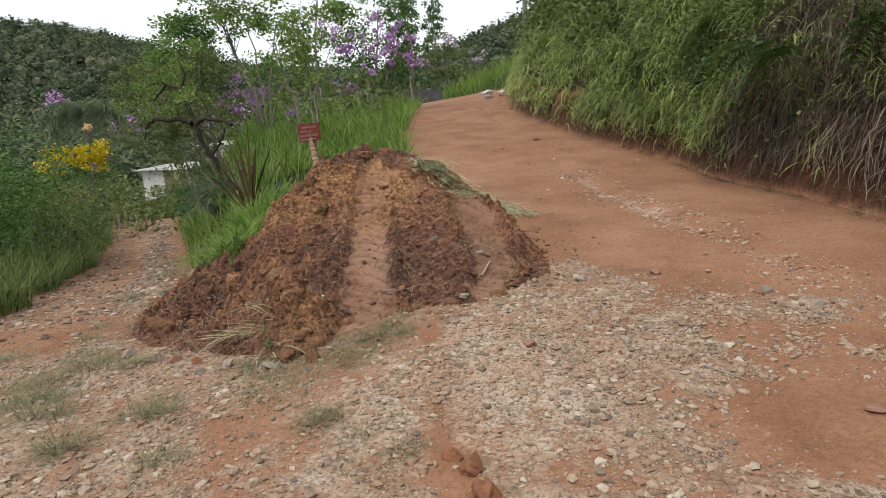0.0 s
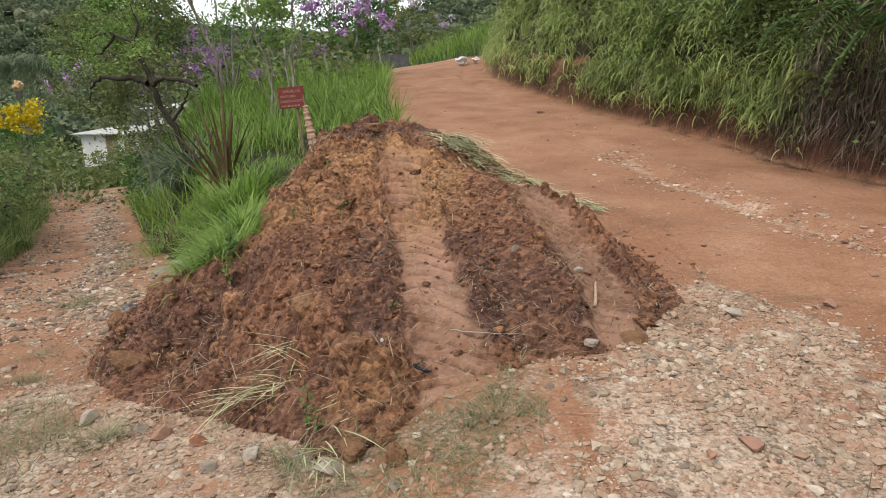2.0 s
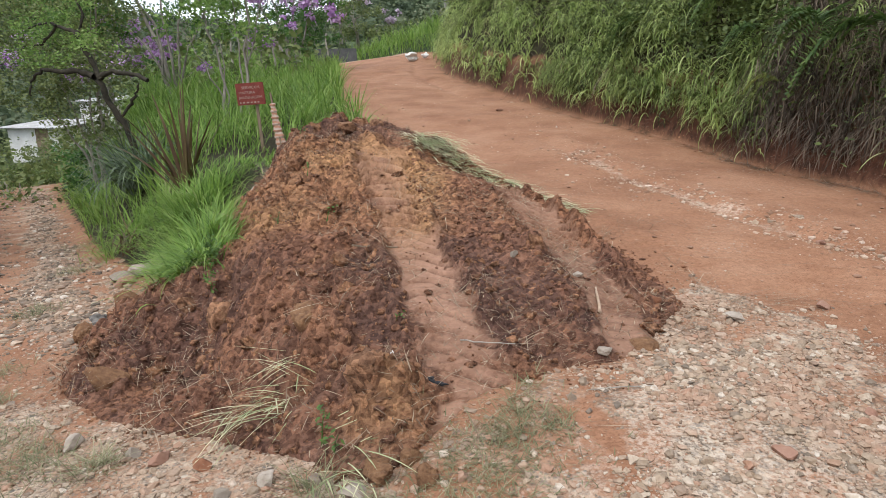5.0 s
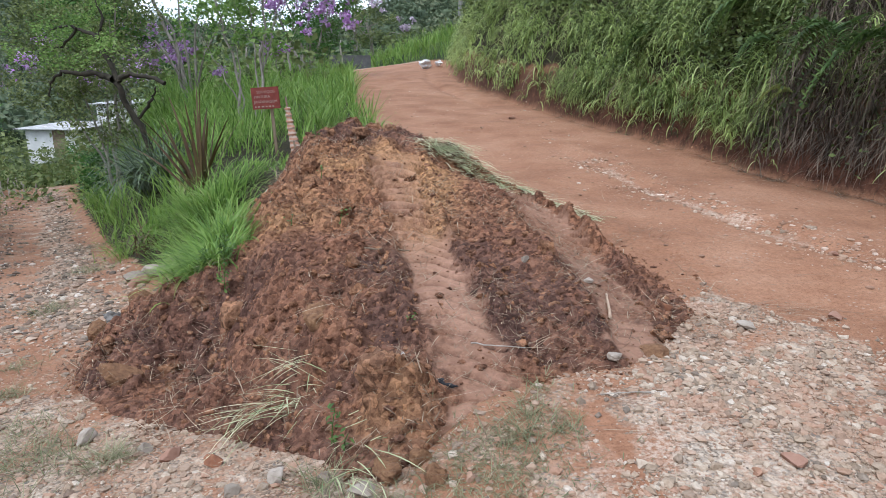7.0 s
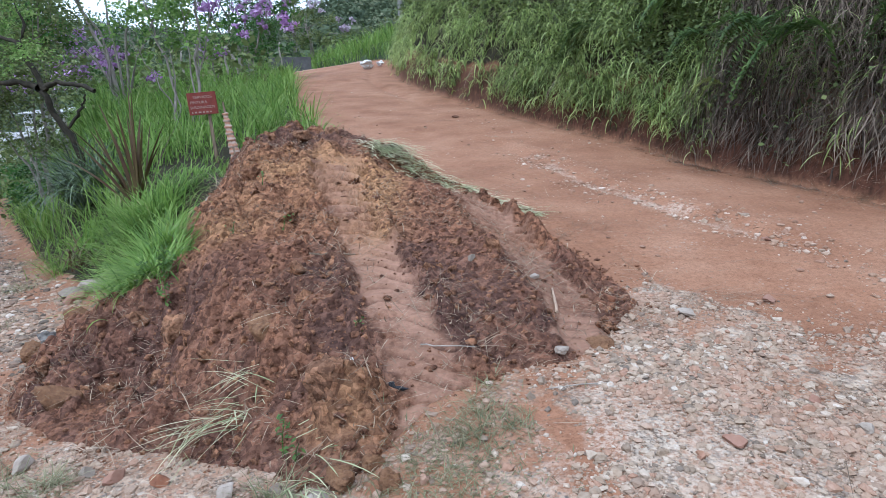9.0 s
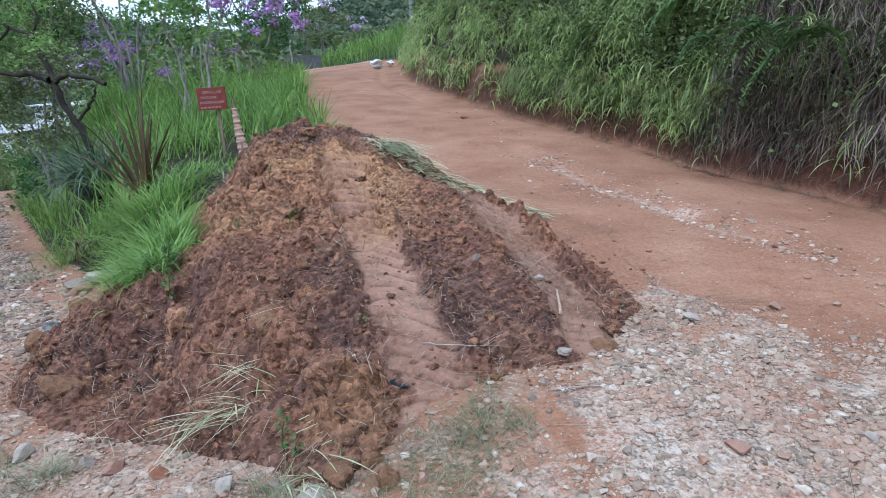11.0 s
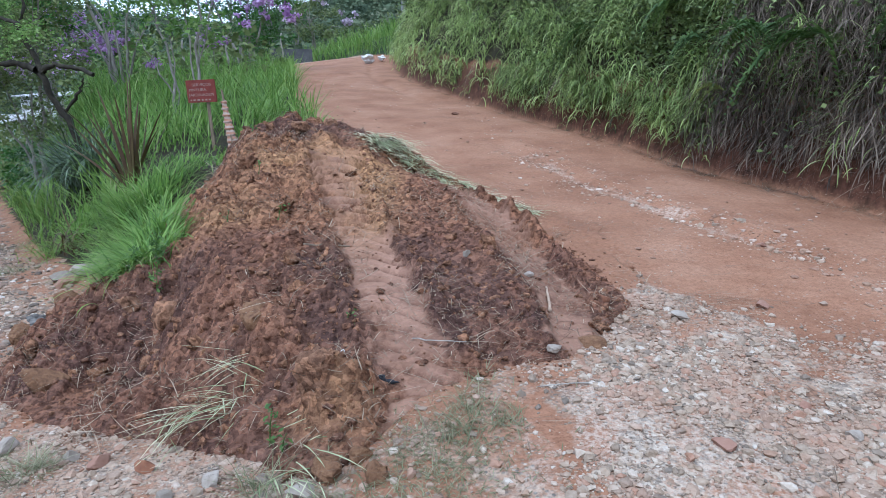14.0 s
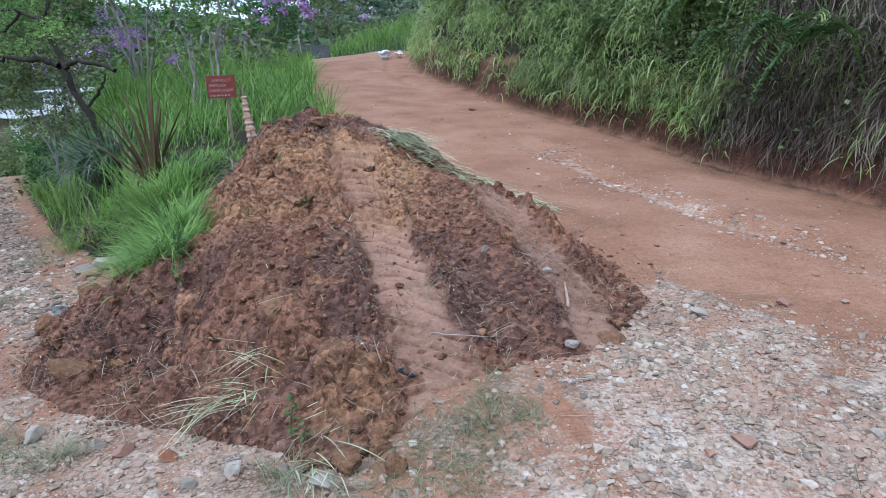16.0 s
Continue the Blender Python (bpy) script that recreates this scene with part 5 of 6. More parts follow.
def crumple(name, x, y, size, m, label, category, seed, lift=0.3):
    """A crumpled scrap."""
    me = one_lump(name, m, ICO3, 0.4, 0.55, seed)
    ob = new(name, me)
    ob.location = (x, y, float(surface_z(x, y)) + size[2] * lift)
    ob.rotation_euler = (0, 0, seed)
    ob.scale = size
    return tagged(ob, label, category)


crumple("rubber_scrap", -0.1, 2.9, (0.045, 0.016, 0.02), BLACK, "crumpled scrap of black rubber lying on soil", "scrap", 6, 0.4)
crumple("rubber_scrap", -0.14, 2.93, (0.026, 0.018, 0.024), BLACK, "small scrap of black rubber lying on soil", "scrap", 2, 0.4)
crumple("plastic_chip", -0.345, 3.09, (0.008, 0.008, 0.022), WHITE, "small white plastic chip stuck in soil", "chip", 3, 0.6)
crumple("plastic_bag", -2.5, 30.1, (0.36, 0.24, 0.42), WHITE, "crumpled white plastic bag on the dirt road", "bag", 4, 0.5)
crumple("plastic_bag", -1.95, 30.6, (0.24, 0.18, 0.3), WHITE, "crumpled white plastic bag on the dirt road", "bag", 5, 0.5)
crumple("grey_rag", -2.85, 4.72, (0.06, 0.11, 0.09), plain_material("grey_rag", (0.05, 0.044, 0.038), (0.26, 0.235, 0.205), 0.03, 0.9, None, 0.004), "dirty grey rag half buried beside the heap", "rag", 7, 0.8)
placed_stone(0.65, 13.85, 0.09, "dark brown clod lying on the dirt road", plain_material("dark_clay", (0.10, 0.048, 0.03), (0.19, 0.095, 0.055), 0.04, 0.95), 61, 0.35, 0.2, "clod")

POLE = plain_material("grey_concrete", (0.17, 0.165, 0.155), (0.30, 0.29, 0.275), 0.2, 0.9, None, 0.004)


def build_pole():
    x, y = -1.2, 37.5
    z = float(ground_z(x, y))
    s = thing("utility_pole", (x, y, z), "tall grey concrete utility pole beside the road", "utility pole")
    v, f = tube([(0, 0, -0.5), (0, 0, 3), (0, 0, 6), (0.02, 0, 9.5)], [0.14, 0.13, 0.12, 0.1], 14)
    part_np("shaft", v, f, POLE, s, "", True)


build_pole()


def build_shed(x, y, w, d, h, label, turn, lift):
    z = float(ground_z(x, y)) + lift
    s = thing("shed", (x, y, z), label, "shed")
    s.matrix_world = pose(x, y, z, 0, 0, turn)
    wall = plain_material("whitewashed_wall", (0.55, 0.54, 0.51), (0.80, 0.79, 0.76), 0.4, 0.9)
    sheet = plain_material("weathered_roof_sheet", (0.22, 0.21, 0.19), (0.62, 0.61, 0.60), 0.5, 0.7)
    bm = bmesh.new()
    for sx, sy, lx, ly in ((0, -d / 2, w, 0.12), (0, d / 2, w, 0.12), (-w / 2 + 0.06, 0, 0.12, d - 0.13), (w / 2 - 0.06, 0, 0.12, d - 0.13)):
        box(bm, (lx, ly, h), pose(sx, sy, h / 2))
    part("wall", bm, wall, s)
    # corrugated sheet
    nx = int((w + 0.8) / 0.045)
    gx = np.linspace(-w / 2 - 0.4, w / 2 + 0.4, nx)
    gy = np.linspace(-d / 2 - 0.4, d / 2 + 0.4, 5)
    X, Y = np.meshgrid(gx, gy)
    Z = h + 0.12 + 0.16 * (Y / d) + 0.025 * np.sin(X * 35)
    top = np.stack([X, Y, Z], -1).reshape(-1, 3)
    f = grid_faces(nx, 5)
    part_np("roof", np.concatenate([top, top - (0, 0, 0.02)]), [f, f[:, ::-1] + len(top)], sheet, s, "weathered corrugated sheet", True)
    bm = bmesh.new()
    box(bm, (0.75, 0.05, 1.7), pose(w * 0.2, -d / 2 - 0.07, 0.9))
    part("door", bm, OLDWOOD, s)


build_shed(-21.5, 33.4, 3.0, 2.6, 1.75, "small white shed with a corrugated roof behind bushes", -12, 0.25)
build_shed(-21.8, 40.0, 2.6, 2.4, 2.6, "pale shed with a flat roof behind bushes", -20, 0.6)

for k in range(9):
    px, py = -15.5 - 0.32 * k + rng.normal(0, 0.05), 21.5 + 0.15 * k
    stick("fence_post", (px, py, float(ground_z(px, py)) - 0.1), (px + rng.normal(0, 0.05), py, float(ground_z(px, py)) + rng.uniform(0.5, 0.8)), 0.035, GREYWOOD, "thin grey wooden fence post beside the lane", "fence post")["group"] = "fence posts by the lane"
for px, py, h in ((-6.6, 31.5, 1.5), (-7.6, 30.5, 1.3), (-8.3, 29.5, 1.2), (-6.9, 24, 1.4), (-8.1, 23, 1.3), (-7.9, 14.8, 1.2), (-9.0, 15.2, 1.3)):
    stick("fence_post", (px, py, float(ground_z(px, py)) - 0.1), (px, py, float(ground_z(px, py)) + h), 0.05, GREYWOOD, "grey wooden fence post in tall grass", "fence post")["group"] = "fence posts in the grass"


def build_wall():
    x, y = -7.3, 37.3
    z = float(ground_z(x, y))
    bm = bmesh.new()
    box(bm, (2.2, 0.15, 0.9), pose(x, y, z + 0.35, 0, 0, 8), 0.02)
    w = part("boundary_wall", bm, plain_material("grey_render", (0.05, 0.052, 0.052), (0.11, 0.112, 0.112), 0.3, 0.9), None)
    tagged(w, "low grey rendered wall at the bend", "wall")


build_wall()


# ---- plants ----
def clump_points(c, r, n, clusters, spread):
    """Points gathered in clusters inside an ellipsoid, more of them near its skin."""
    d = rng.normal(size=(clusters, 3))
    d /= np.linalg.norm(d, axis=1)[:, None]
    k = rng.uniform(0.35, 1.05, (clusters, 1)) ** 0.6
    cen = np.asarray(c) + d * k * np.asarray(r)
    pick = rng.integers(0, clusters, n)
    return cen[pick] + rng.normal(size=(n, 3)) * spread * np.array([1, 1, 0.7]), cen


def tree(name, base, label, crowns, radius, bark, leaf, leaf_size, flowers=(), petal=None, petal_size=0.06, category="tree", stems=1, twigs=8):
    """Crowns: (x, y, z, rx, ry, rz, leaves). Limbs run from the base into every crown."""
    bx, by = base
    bz = float(ground_z(bx, by)) - 0.1
    s = thing(name, (bx, by, bz), label, category)
    o = np.array([bx, by, bz])
    wood, leaves = [], []
    for i, (cx, cy, cz, rx, ry, rz, n) in enumerate(crowns):
        c = np.array([cx, cy, cz]) - o
        root = np.array([rng.normal(0, 0.06), rng.normal(0, 0.06), 0]) * (i if stems > 1 else 0)
        t = np.linspace(0, 1, 9)[:, None]
        p = root + (c - root) * np.concatenate([t ** 1.25, t ** 1.25, t ** 0.9], 1)
        p[1:-1] += rng.normal(0, 0.02 * np.linalg.norm(c), (7, 3)) * 0.6
        r0 = radius * (1 if i == 0 else 0.6)
        wood.append(tube(p, np.linspace(r0, r0 * 0.25, 9), 7))
        pts, cen = clump_points(c, (rx, ry, rz), n, max(5, n // 48), 0.085 * (rx + rz) ** 0.7 + 0.03)
        for q in cen[rng.permutation(len(cen))[:twigs]]:
            a = p[rng.integers(5, 9)]
            m = (a + q) / 2 + rng.normal(0, 0.08, 3)
            wood.append(tube([a, m, q], [r0 * 0.22, r0 * 0.14, r0 * 0.05], 5))
        leaves.append(cards(pts, leaf_size * rng.uniform(0.6, 1.3, n)))
    part_np("trunk", *join(*wood), bark, s, "", True)
    part_np("crown", *join(*leaves), leaf, s)
    if flowers:
        fl = []
        for x, y, z, r, n in flowers:
            pts, _ = clump_points(np.array([x, y, z]) - o, (r, r, r * 0.8), n, max(6, n // 25), r * 0.16)
            fl.append(cards(pts, petal_size * rng.uniform(0.6, 1.3, n), 0.3, 0.9))
        part_np("blossom", *join(*fl), petal, s)
    return s


def shrub(x, y, r, h, n, leaf, size, label, lift=0.0):
    z = float(ground_z(x, y))
    return tree("shrub", (x, y), label, [(x, y, z + h * 0.62 + lift, r, r, h * 0.5, n), (x + r * 0.5, y - r * 0.3, z + h * 0.4 + lift, r * 0.7, r * 0.7, h * 0.4, n // 2)], 0.03, DARKBARK, leaf, size, category="shrub", stems=3, twigs=5)


# the mossy tree with its level branch, and the olive-green tree behind it
def mossy_tree():
    bx, by = -5.4, 10.7
    bz = float(ground_z(bx, by)) - 0.1
    s = thing("mossy_tree", (bx, by, bz), "leaning dark mossy tree with a level crooked branch", "tree")
    o = np.array([bx, by, bz])
    limbs = [([(-5.35, 10.7, bz), (-5.5, 10.6, 0.7), (-5.75, 10.55, 1.25), (-5.85, 10.5, 1.62), (-5.6, 10.5, 1.72), (-5.25, 10.5, 1.64), (-5.0, 10.4, 1.58)], 0.055, 0.03),
             ([(-5.85, 10.5, 1.62), (-6.2, 10.5, 1.76), (-6.5, 10.5, 1.72), (-6.75, 10.55, 1.78), (-7.0, 10.6, 1.6), (-7.05, 10.6, 1.35)], 0.05, 0.012),
             ([(-5.8, 10.5, 1.6), (-6.0, 10.6, 2.0), (-6.3, 10.8, 2.35), (-6.8, 11.0, 2.5), (-7.3, 11.2, 2.45)], 0.045, 0.012),
             ([(-6.2, 10.7, 2.2), (-6.1, 10.8, 2.6), (-6.3, 10.9, 3.0)], 0.03, 0.01), ([(-6.6, 10.9, 2.45), (-7.0, 11.0, 2.15), (-7.5, 11.1, 2.1)], 0.025, 0.008),
             ([(-5.6, 10.6, 1.0), (-5.3, 10.5, 1.3), (-5.15, 10.4, 1.5)], 0.03, 0.012)]
    wood = []
    for p, r0, r1 in limbs:
        p = np.array(p) - o
        t = np.linspace(0, len(p) - 1, len(p) * 4)
        q = np.stack([np.interp(t, np.arange(len(p)), p[:, k]) for k in range(3)], 1)
        q += rng.normal(0, 0.012, q.shape)
        wood.append(tube(q, np.interp(t, [0, len(p) - 1], [r0, r1]) * rng.uniform(0.8, 1.25, len(t)), 7))
    part_np("trunk", *join(*wood), DARKBARK, s, "", True)
    lv = []
    for c, r, n in (((-6.3, 10.9, 3.0), (0.6, 0.5, 0.4), 900), ((-7.2, 11.2, 2.55), (0.8, 0.5, 0.3), 1000), ((-5.95, 10.6, 2.05), (0.45, 0.4, 0.25), 500), ((-7.3, 11.0, 2.05), (0.6, 0.4, 0.25), 500), ((-6.6, 10.6, 1.9), (0.5, 0.3, 0.15), 250)):
        pts, _ = clump_points(np.array(c) - o, r, n, n // 45, 0.09)
        lv.append(cards(pts, 0.055 * rng.uniform(0.6, 1.3, n)))
    part_np("crown", *join(*lv), LIGHTLEAF, s)


mossy_tree()
tree("olive_tree", (-7.8, 13.6), "spreading tree with dull olive leaves above the lane", [(-7.2, 13.2, 3.0, 0.8, 0.9, 0.5, 2000), (-8.6, 13.4, 2.6, 1.1, 0.9, 0.6, 3600), (-7.6, 13.2, 1.9, 1.2, 0.8, 0.6, 3000), (-9.0, 13.6, 1.6, 1.0, 0.9, 0.6, 2400), (-7.9, 13.4, 0.9, 1.0, 0.9, 0.6, 1800)], 0.055, BARK, OLIVELEAF, 0.075)
tree("green_tree", (-8.1, 15.2), "leafy bright green tree behind the mossy branch", [(-8.7, 15.2, 3.6, 0.8, 0.8, 0.9, 4200), (-8.5, 15.0, 2.8, 0.8, 0.7, 0.6, 2600), (-9.4, 15.2, 3.0, 0.7, 0.7, 0.6, 2000)], 0.06, BARK, LEAF, 0.1)
tree("light_tree", (-7.6, 17.2), "slender tree with a pale leaning trunk and airy light leaves", [(-8.75, 17.2, 4.6, 1.0, 0.9, 0.7, 1000), (-10.0, 17.3, 4.4, 0.8, 0.8, 0.6, 800), (-7.9, 17.2, 5.2, 1.1, 0.9, 0.7, 1000), (-6.8, 17.0, 4.6, 0.9, 0.8, 0.6, 800), (-9.2, 17.0, 5.8, 1.4, 1.0, 0.7, 1100), (-6.2, 16.8, 3.6, 0.8, 0.8, 0.6, 700)], 0.065, BARK, LIGHTLEAF, 0.13)
tree("slender_tree", (-4.35, 13.1), "slender tree with several thin grey trunks", [(-4.0, 13.0, 4.3, 0.6, 0.6, 0.7, 420), (-4.55, 13.1, 3.6, 0.6, 0.5, 0.5, 420), (-3.6, 13.1, 3.6, 0.5, 0.5, 0.5, 300), (-4.2, 13.2, 2.7, 0.6, 0.5, 0.5, 350)], 0.036, BARK, LIGHTLEAF, 0.11, stems=3)
tree("slender_tree", (-4.85, 13.4), "thin sapling with dark stems and few leaves", [(-5.3, 13.4, 3.4, 0.6, 0.6, 0.6, 500), (-4.9, 13.4, 2.8, 0.5, 0.5, 0.5, 350), (-5.6, 13.4, 2.5, 0.5, 0.4, 0.4, 300)], 0.035, BARK, LIGHTLEAF, 0.1, stems=3)
tree("flowering_tree", (-8.4, 18.8), "slender tree with clusters of purple blossom", [(-9.0, 18.8, 3.3, 0.9, 0.7, 0.6, 500), (-7.8, 18.6, 3.1, 0.8, 0.7, 0.6, 450), (-8.4, 18.8, 2.0, 1.0, 0.8, 0.4, 300)], 0.045, BARK, LEAF, 0.09,
     [(-9.5, 18.1, 2.95, 0.5, 330), (-9.0, 18.1, 2.8, 0.45, 300), (-9.7, 18.1, 2.5, 0.4, 160), (-8.2, 18.0, 2.35, 0.45, 280), (-8.9, 18.4, 2.2, 0.5, 160), (-8.3, 18.5, 2.9, 0.4, 120), (-7.2, 18.6, 1.9, 0.4, 100)], PURPLE, 0.085, stems=3)
tree("flowering_tree", (-6.6, 25.3), "broad tree with vivid purple blossom among green leaves", [(-7.4, 25.6, 4.6, 1.3, 1.0, 1.0, 1300), (-5.6, 25.6, 4.5, 1.1, 1.0, 1.0, 1100), (-6.6, 25.8, 3.2, 1.5, 1.0, 0.8, 1100), (-6.4, 25.8, 5.9, 1.4, 1.0, 0.8, 1000), (-8.6, 25.8, 5.6, 1.4, 1.0, 1.0, 1200)], 0.10, BARK, LEAF, 0.13,
     [(-7.2, 24.9, 4.5, 0.7, 300), (-6.2, 25.0, 4.3, 0.5, 170), (-5.3, 24.9, 4.75, 0.55, 280), (-5.5, 24.9, 4.0, 0.6, 260), (-8.2, 25.0, 5.3, 0.6, 160), (-6.1, 24.9, 5.4, 0.5, 110), (-4.9, 25.0, 3.6, 0.4, 110)], PURPLE, 0.12, stems=3)
tree("flowering_tree", (-6.9, 22.4), "low tree with purple blossom above the grass", [(-6.9, 22.5, 2.9, 0.7, 0.6, 0.5, 400), (-6.2, 22.5, 3.3, 0.6, 0.6, 0.5, 300)], 0.05, BARK, LEAF, 0.10, [(-6.75, 22.2, 2.85, 0.5, 230), (-5.9, 22.3, 3.3, 0.3, 80)], PURPLE, 0.10, stems=3)
tree("pale_tree", (-7.4, 46), "grey-green tree with whitish blossom beyond the bend", [(-7.6, 46, 5.4, 1.8, 1.4, 1.3, 1600), (-6.2, 46, 5.0, 1.2, 1.2, 1.1, 900), (-8.0, 46, 6.6, 1.3, 1.2, 0.9, 700)], 0.12, BARK, OLIVELEAF, 0.16,
     [(-5.4, 45.2, 5.5, 0.8, 170), (-7.0, 45, 6.4, 0.7, 90), (-8.9, 45.2, 5.3, 0.5, 70)], leaf_material("whitish_blossom", [(0.2, (0.36, 0.27, 0.36)), (1.0, (0.66, 0.56, 0.62))]), 0.18, stems=3)
for px, py, hh in ((-13.6, 60, 13.5), (-11.6, 62, 14.5), (-15.5, 63, 12)):
    gz = float(ground_z(px, py))
    tree("tall_tree", (px, py), "tall narrow dark tree rising over the others", [(px, py, gz + hh * f, 1.5 * (1.1 - 0.5 * f), 1.2, hh * 0.11, 750) for f in (0.3, 0.45, 0.6, 0.75, 0.9)], 0.16, BARK, LEAF, 0.24)
tree("yellow_tree", (-20, 24.4), "bushy tree covered with bright yellow blossom", [(-20, 24.4, 0.3, 1.6, 1.2, 1.1, 1600), (-21.5, 24.6, 0.3, 1.2, 1.0, 0.9, 900)], 0.09, BARK, LEAF, 0.12, [(-18.9, 23.6, 0.85, 0.62, 620), (-19.8, 23.6, 0.8, 0.6, 460), (-19.3, 23.5, 0.45, 0.7, 300), (-22.0, 24.2, 0.7, 0.8, 220), (-21.3, 23.6, 0.3, 0.7, 120)], YELLOW, 0.12, stems=3)


def drooping_palm(x, y, top, n, length, label):
    """Arching fronds hung with fine leaflets."""
    gz = float(ground_z(x, y))
    s = thing("palm", (x, y, gz), label, "palm")
    h = top - gz
    v, f = tube([(0, 0, -0.2), (0.05, 0, h * 0.5), (0, 0, h)], [0.2, 0.17, 0.15], 9)
    part_np("trunk", v, f, BARK, s, "", True)
    parts = []
    for k in range(n):
        a = rng.uniform(0, 6.28)
        t = np.linspace(0, 1, 26)
        up, out = rng.uniform(0.4, 1.1), rng.uniform(0.7, 1.1)
        r = length * out * t * (1 - 0.25 * t)
        z = h + length * (up * t - 1.25 * t * t)
        p = np.stack([r * math.cos(a), r * math.sin(a), z], 1)
        parts.append(tube(p[::5], np.linspace(0.03, 0.008, len(p[::5])), 4))
        q = np.repeat(p[3:], 4, 0) + rng.normal(0, 0.05, ((len(p) - 3) * 4, 3))
        m = len(q)
        parts.append(blades(q, rng.uniform(0.35, 0.7, m), 0.035, a + rng.choice([-1.2, 1.2], m) + rng.normal(0, 0.3, m), rng.uniform(1.6, 2.3, m), rng.uniform(0.3, 0.9, m), 3))
    part_np("fronds", *join(*parts), leaf_material("grey_green_fronds", [(0.2, (0.07, 0.10, 0.05)), (0.6, (0.14, 0.185, 0.09)), (1.0, (0.22, 0.27, 0.15))], 0.2), s)
    return s


drooping_palm(-26.5, 32.5, 2.9, 64, 3.1, "grey-green palm with drooping feathery fronds")
pod = crumple("dry_palm_spathe", -24.2, 29.8, (0.22, 0.2, 0.55), plain_material("dry_husk", (0.35, 0.2, 0.09), (0.62, 0.46, 0.26), 0.1, 0.8), "hanging dry tan palm husk", "husk", 9)
pod.location.z = 2.0


def sword_plant():
    x, y = -3.62, 8.25
    z = float(ground_z(x, y))
    s = thing("sword_plant", (x, y, z), "clump of dark reddish sword-shaped leaves standing in grass", "plant")
    specs = [(rng.uniform(0.85, 1.2), rng.uniform(0, 6.28), rng.uniform(0.02, 0.2), rng.uniform(0.0, 0.25)) for _ in range(9)]
    specs += [(rng.uniform(0.8, 1.15), math.pi + rng.normal(0, 0.35), rng.uniform(0.22, 0.65), rng.uniform(0.1, 0.7)) for _ in range(9)]
    specs += [(rng.uniform(0.75, 1.0), rng.normal(0, 0.4), rng.uniform(0.2, 0.5), rng.uniform(0.1, 0.5)) for _ in range(4)]
    for k, (ln, az, lean, droop) in enumerate(specs):
        v, f = blades(np.array([[rng.normal(0, 0.05), rng.normal(0, 0.05), 0]]), [ln * 1.3], [rng.uniform(0.036, 0.058)], [az], [lean], [droop], 7, 1.2)
        n = len(v)
        ob = part_np("leaf", np.concatenate([v, v + (0.004, 0.004, 0)]), f + [q[:, ::-1] + n for q in f], SWORD, s)


sword_plant()


def flax(x, y, n, length, label, m=DARKFLAX):
    z = float(ground_z(x, y))
    k = rng.uniform(0, 1, n)
    pos = np.stack([rng.normal(0, 0.12, n), rng.normal(0, 0.12, n), np.zeros(n)], 1)
    ob = new("flax", mesh_np("flax", *blades(pos, length * (0.6 + 0.5 * k), rng.uniform(0.016, 0.034, n), rng.uniform(0, 6.28, n), rng.uniform(0.05, 0.5, n), rng.uniform(0.9, 2.6, n), 6), m))
    ob.location = (x, y, z)
    return tagged(ob, label, "plant")


flax(-5.0, 10.1, 340, 1.35, "dark drooping flax clump in tall grass")
flax(-5.45, 10.5, 260, 1.4, "dark drooping flax clump in tall grass")
flax(-5.8, 11.2, 160, 1.4, "grey-green flax clump in tall grass")
flax(-4.3, 8.0, 40, 0.8, "small dark flax clump beside the sword leaves", SWORD)


def grass_clump(x, y, r, n, length, m, label):
    px, py = rng.normal(x, r * 0.5, n), rng.normal(y, r * 0.5, n)
    z0 = float(surface_z(x, y))
    pz = np.minimum(surface_z(px, py), z0 + 0.25) - z0 - 0.02
    az = np.arctan2(py - y, px - x) + rng.normal(0, 0.6, n)
    ob = new("grass_clump", mesh_np("grass_clump", *blades(np.stack([px - x, py - y, pz], 1), length * rng.uniform(0.5, 1.15, n), rng.uniform(0.009, 0.02, n), az, rng.uniform(0.1, 0.8, n), rng.uniform(0.7, 2.3, n), 5), m))
    ob.location = (x, y, z0)
    return tagged(ob, label, "grass clump")


grass_clump(-2.3, 5.5, 0.34, 800, 0.5, GRASS, "thick green grass clump beside the heap")
grass_clump(-2.0, 4.75, 0.26, 520, 0.4, GRASS, "thick green grass clump overhanging the heap")
grass_clump(-2.75, 6.6, 0.42, 800, 0.6, GRASS, "thick green grass clump beside the heap")
grass_clump(-3.4, 7.75, 0.45, 700, 0.7, GRASS, "thick green grass clump below the sword leaves")
grass_clump(-3.1, 7.6, 0.4, 520, 0.6, GRASS, "thick green grass clump below the sword leaves")
grass_clump(-4.75, 8.9, 0.45, 500, 0.5, GRASS, "green grass clump at the edge of the lane")


def leafy_weed(x, y, h, n, label, m=LEAF, size=0.028):
    z = float(surface_z(x, y))
    s = thing("weed", (x, y, z), label, "weed")
    p = np.array([(0, 0, -0.02), (0.01, 0.0, h * 0.5), (0.03, -0.02, h)])
    v, f = tube(p, [0.004, 0.003, 0.002], 5)
    part_np("stem", v, f, m, s)
    t = rng.uniform(0.25, 1, n)
    pts = np.stack([np.interp(t, [0, 0.5, 1], p[:, k]) for k in range(3)], 1) + rng.normal(0, size * 0.8, (n, 3))
    part_np("leaves", *cards(pts, size * rng.uniform(0.7, 1.4, n), 0.6, 0.6), m, s)


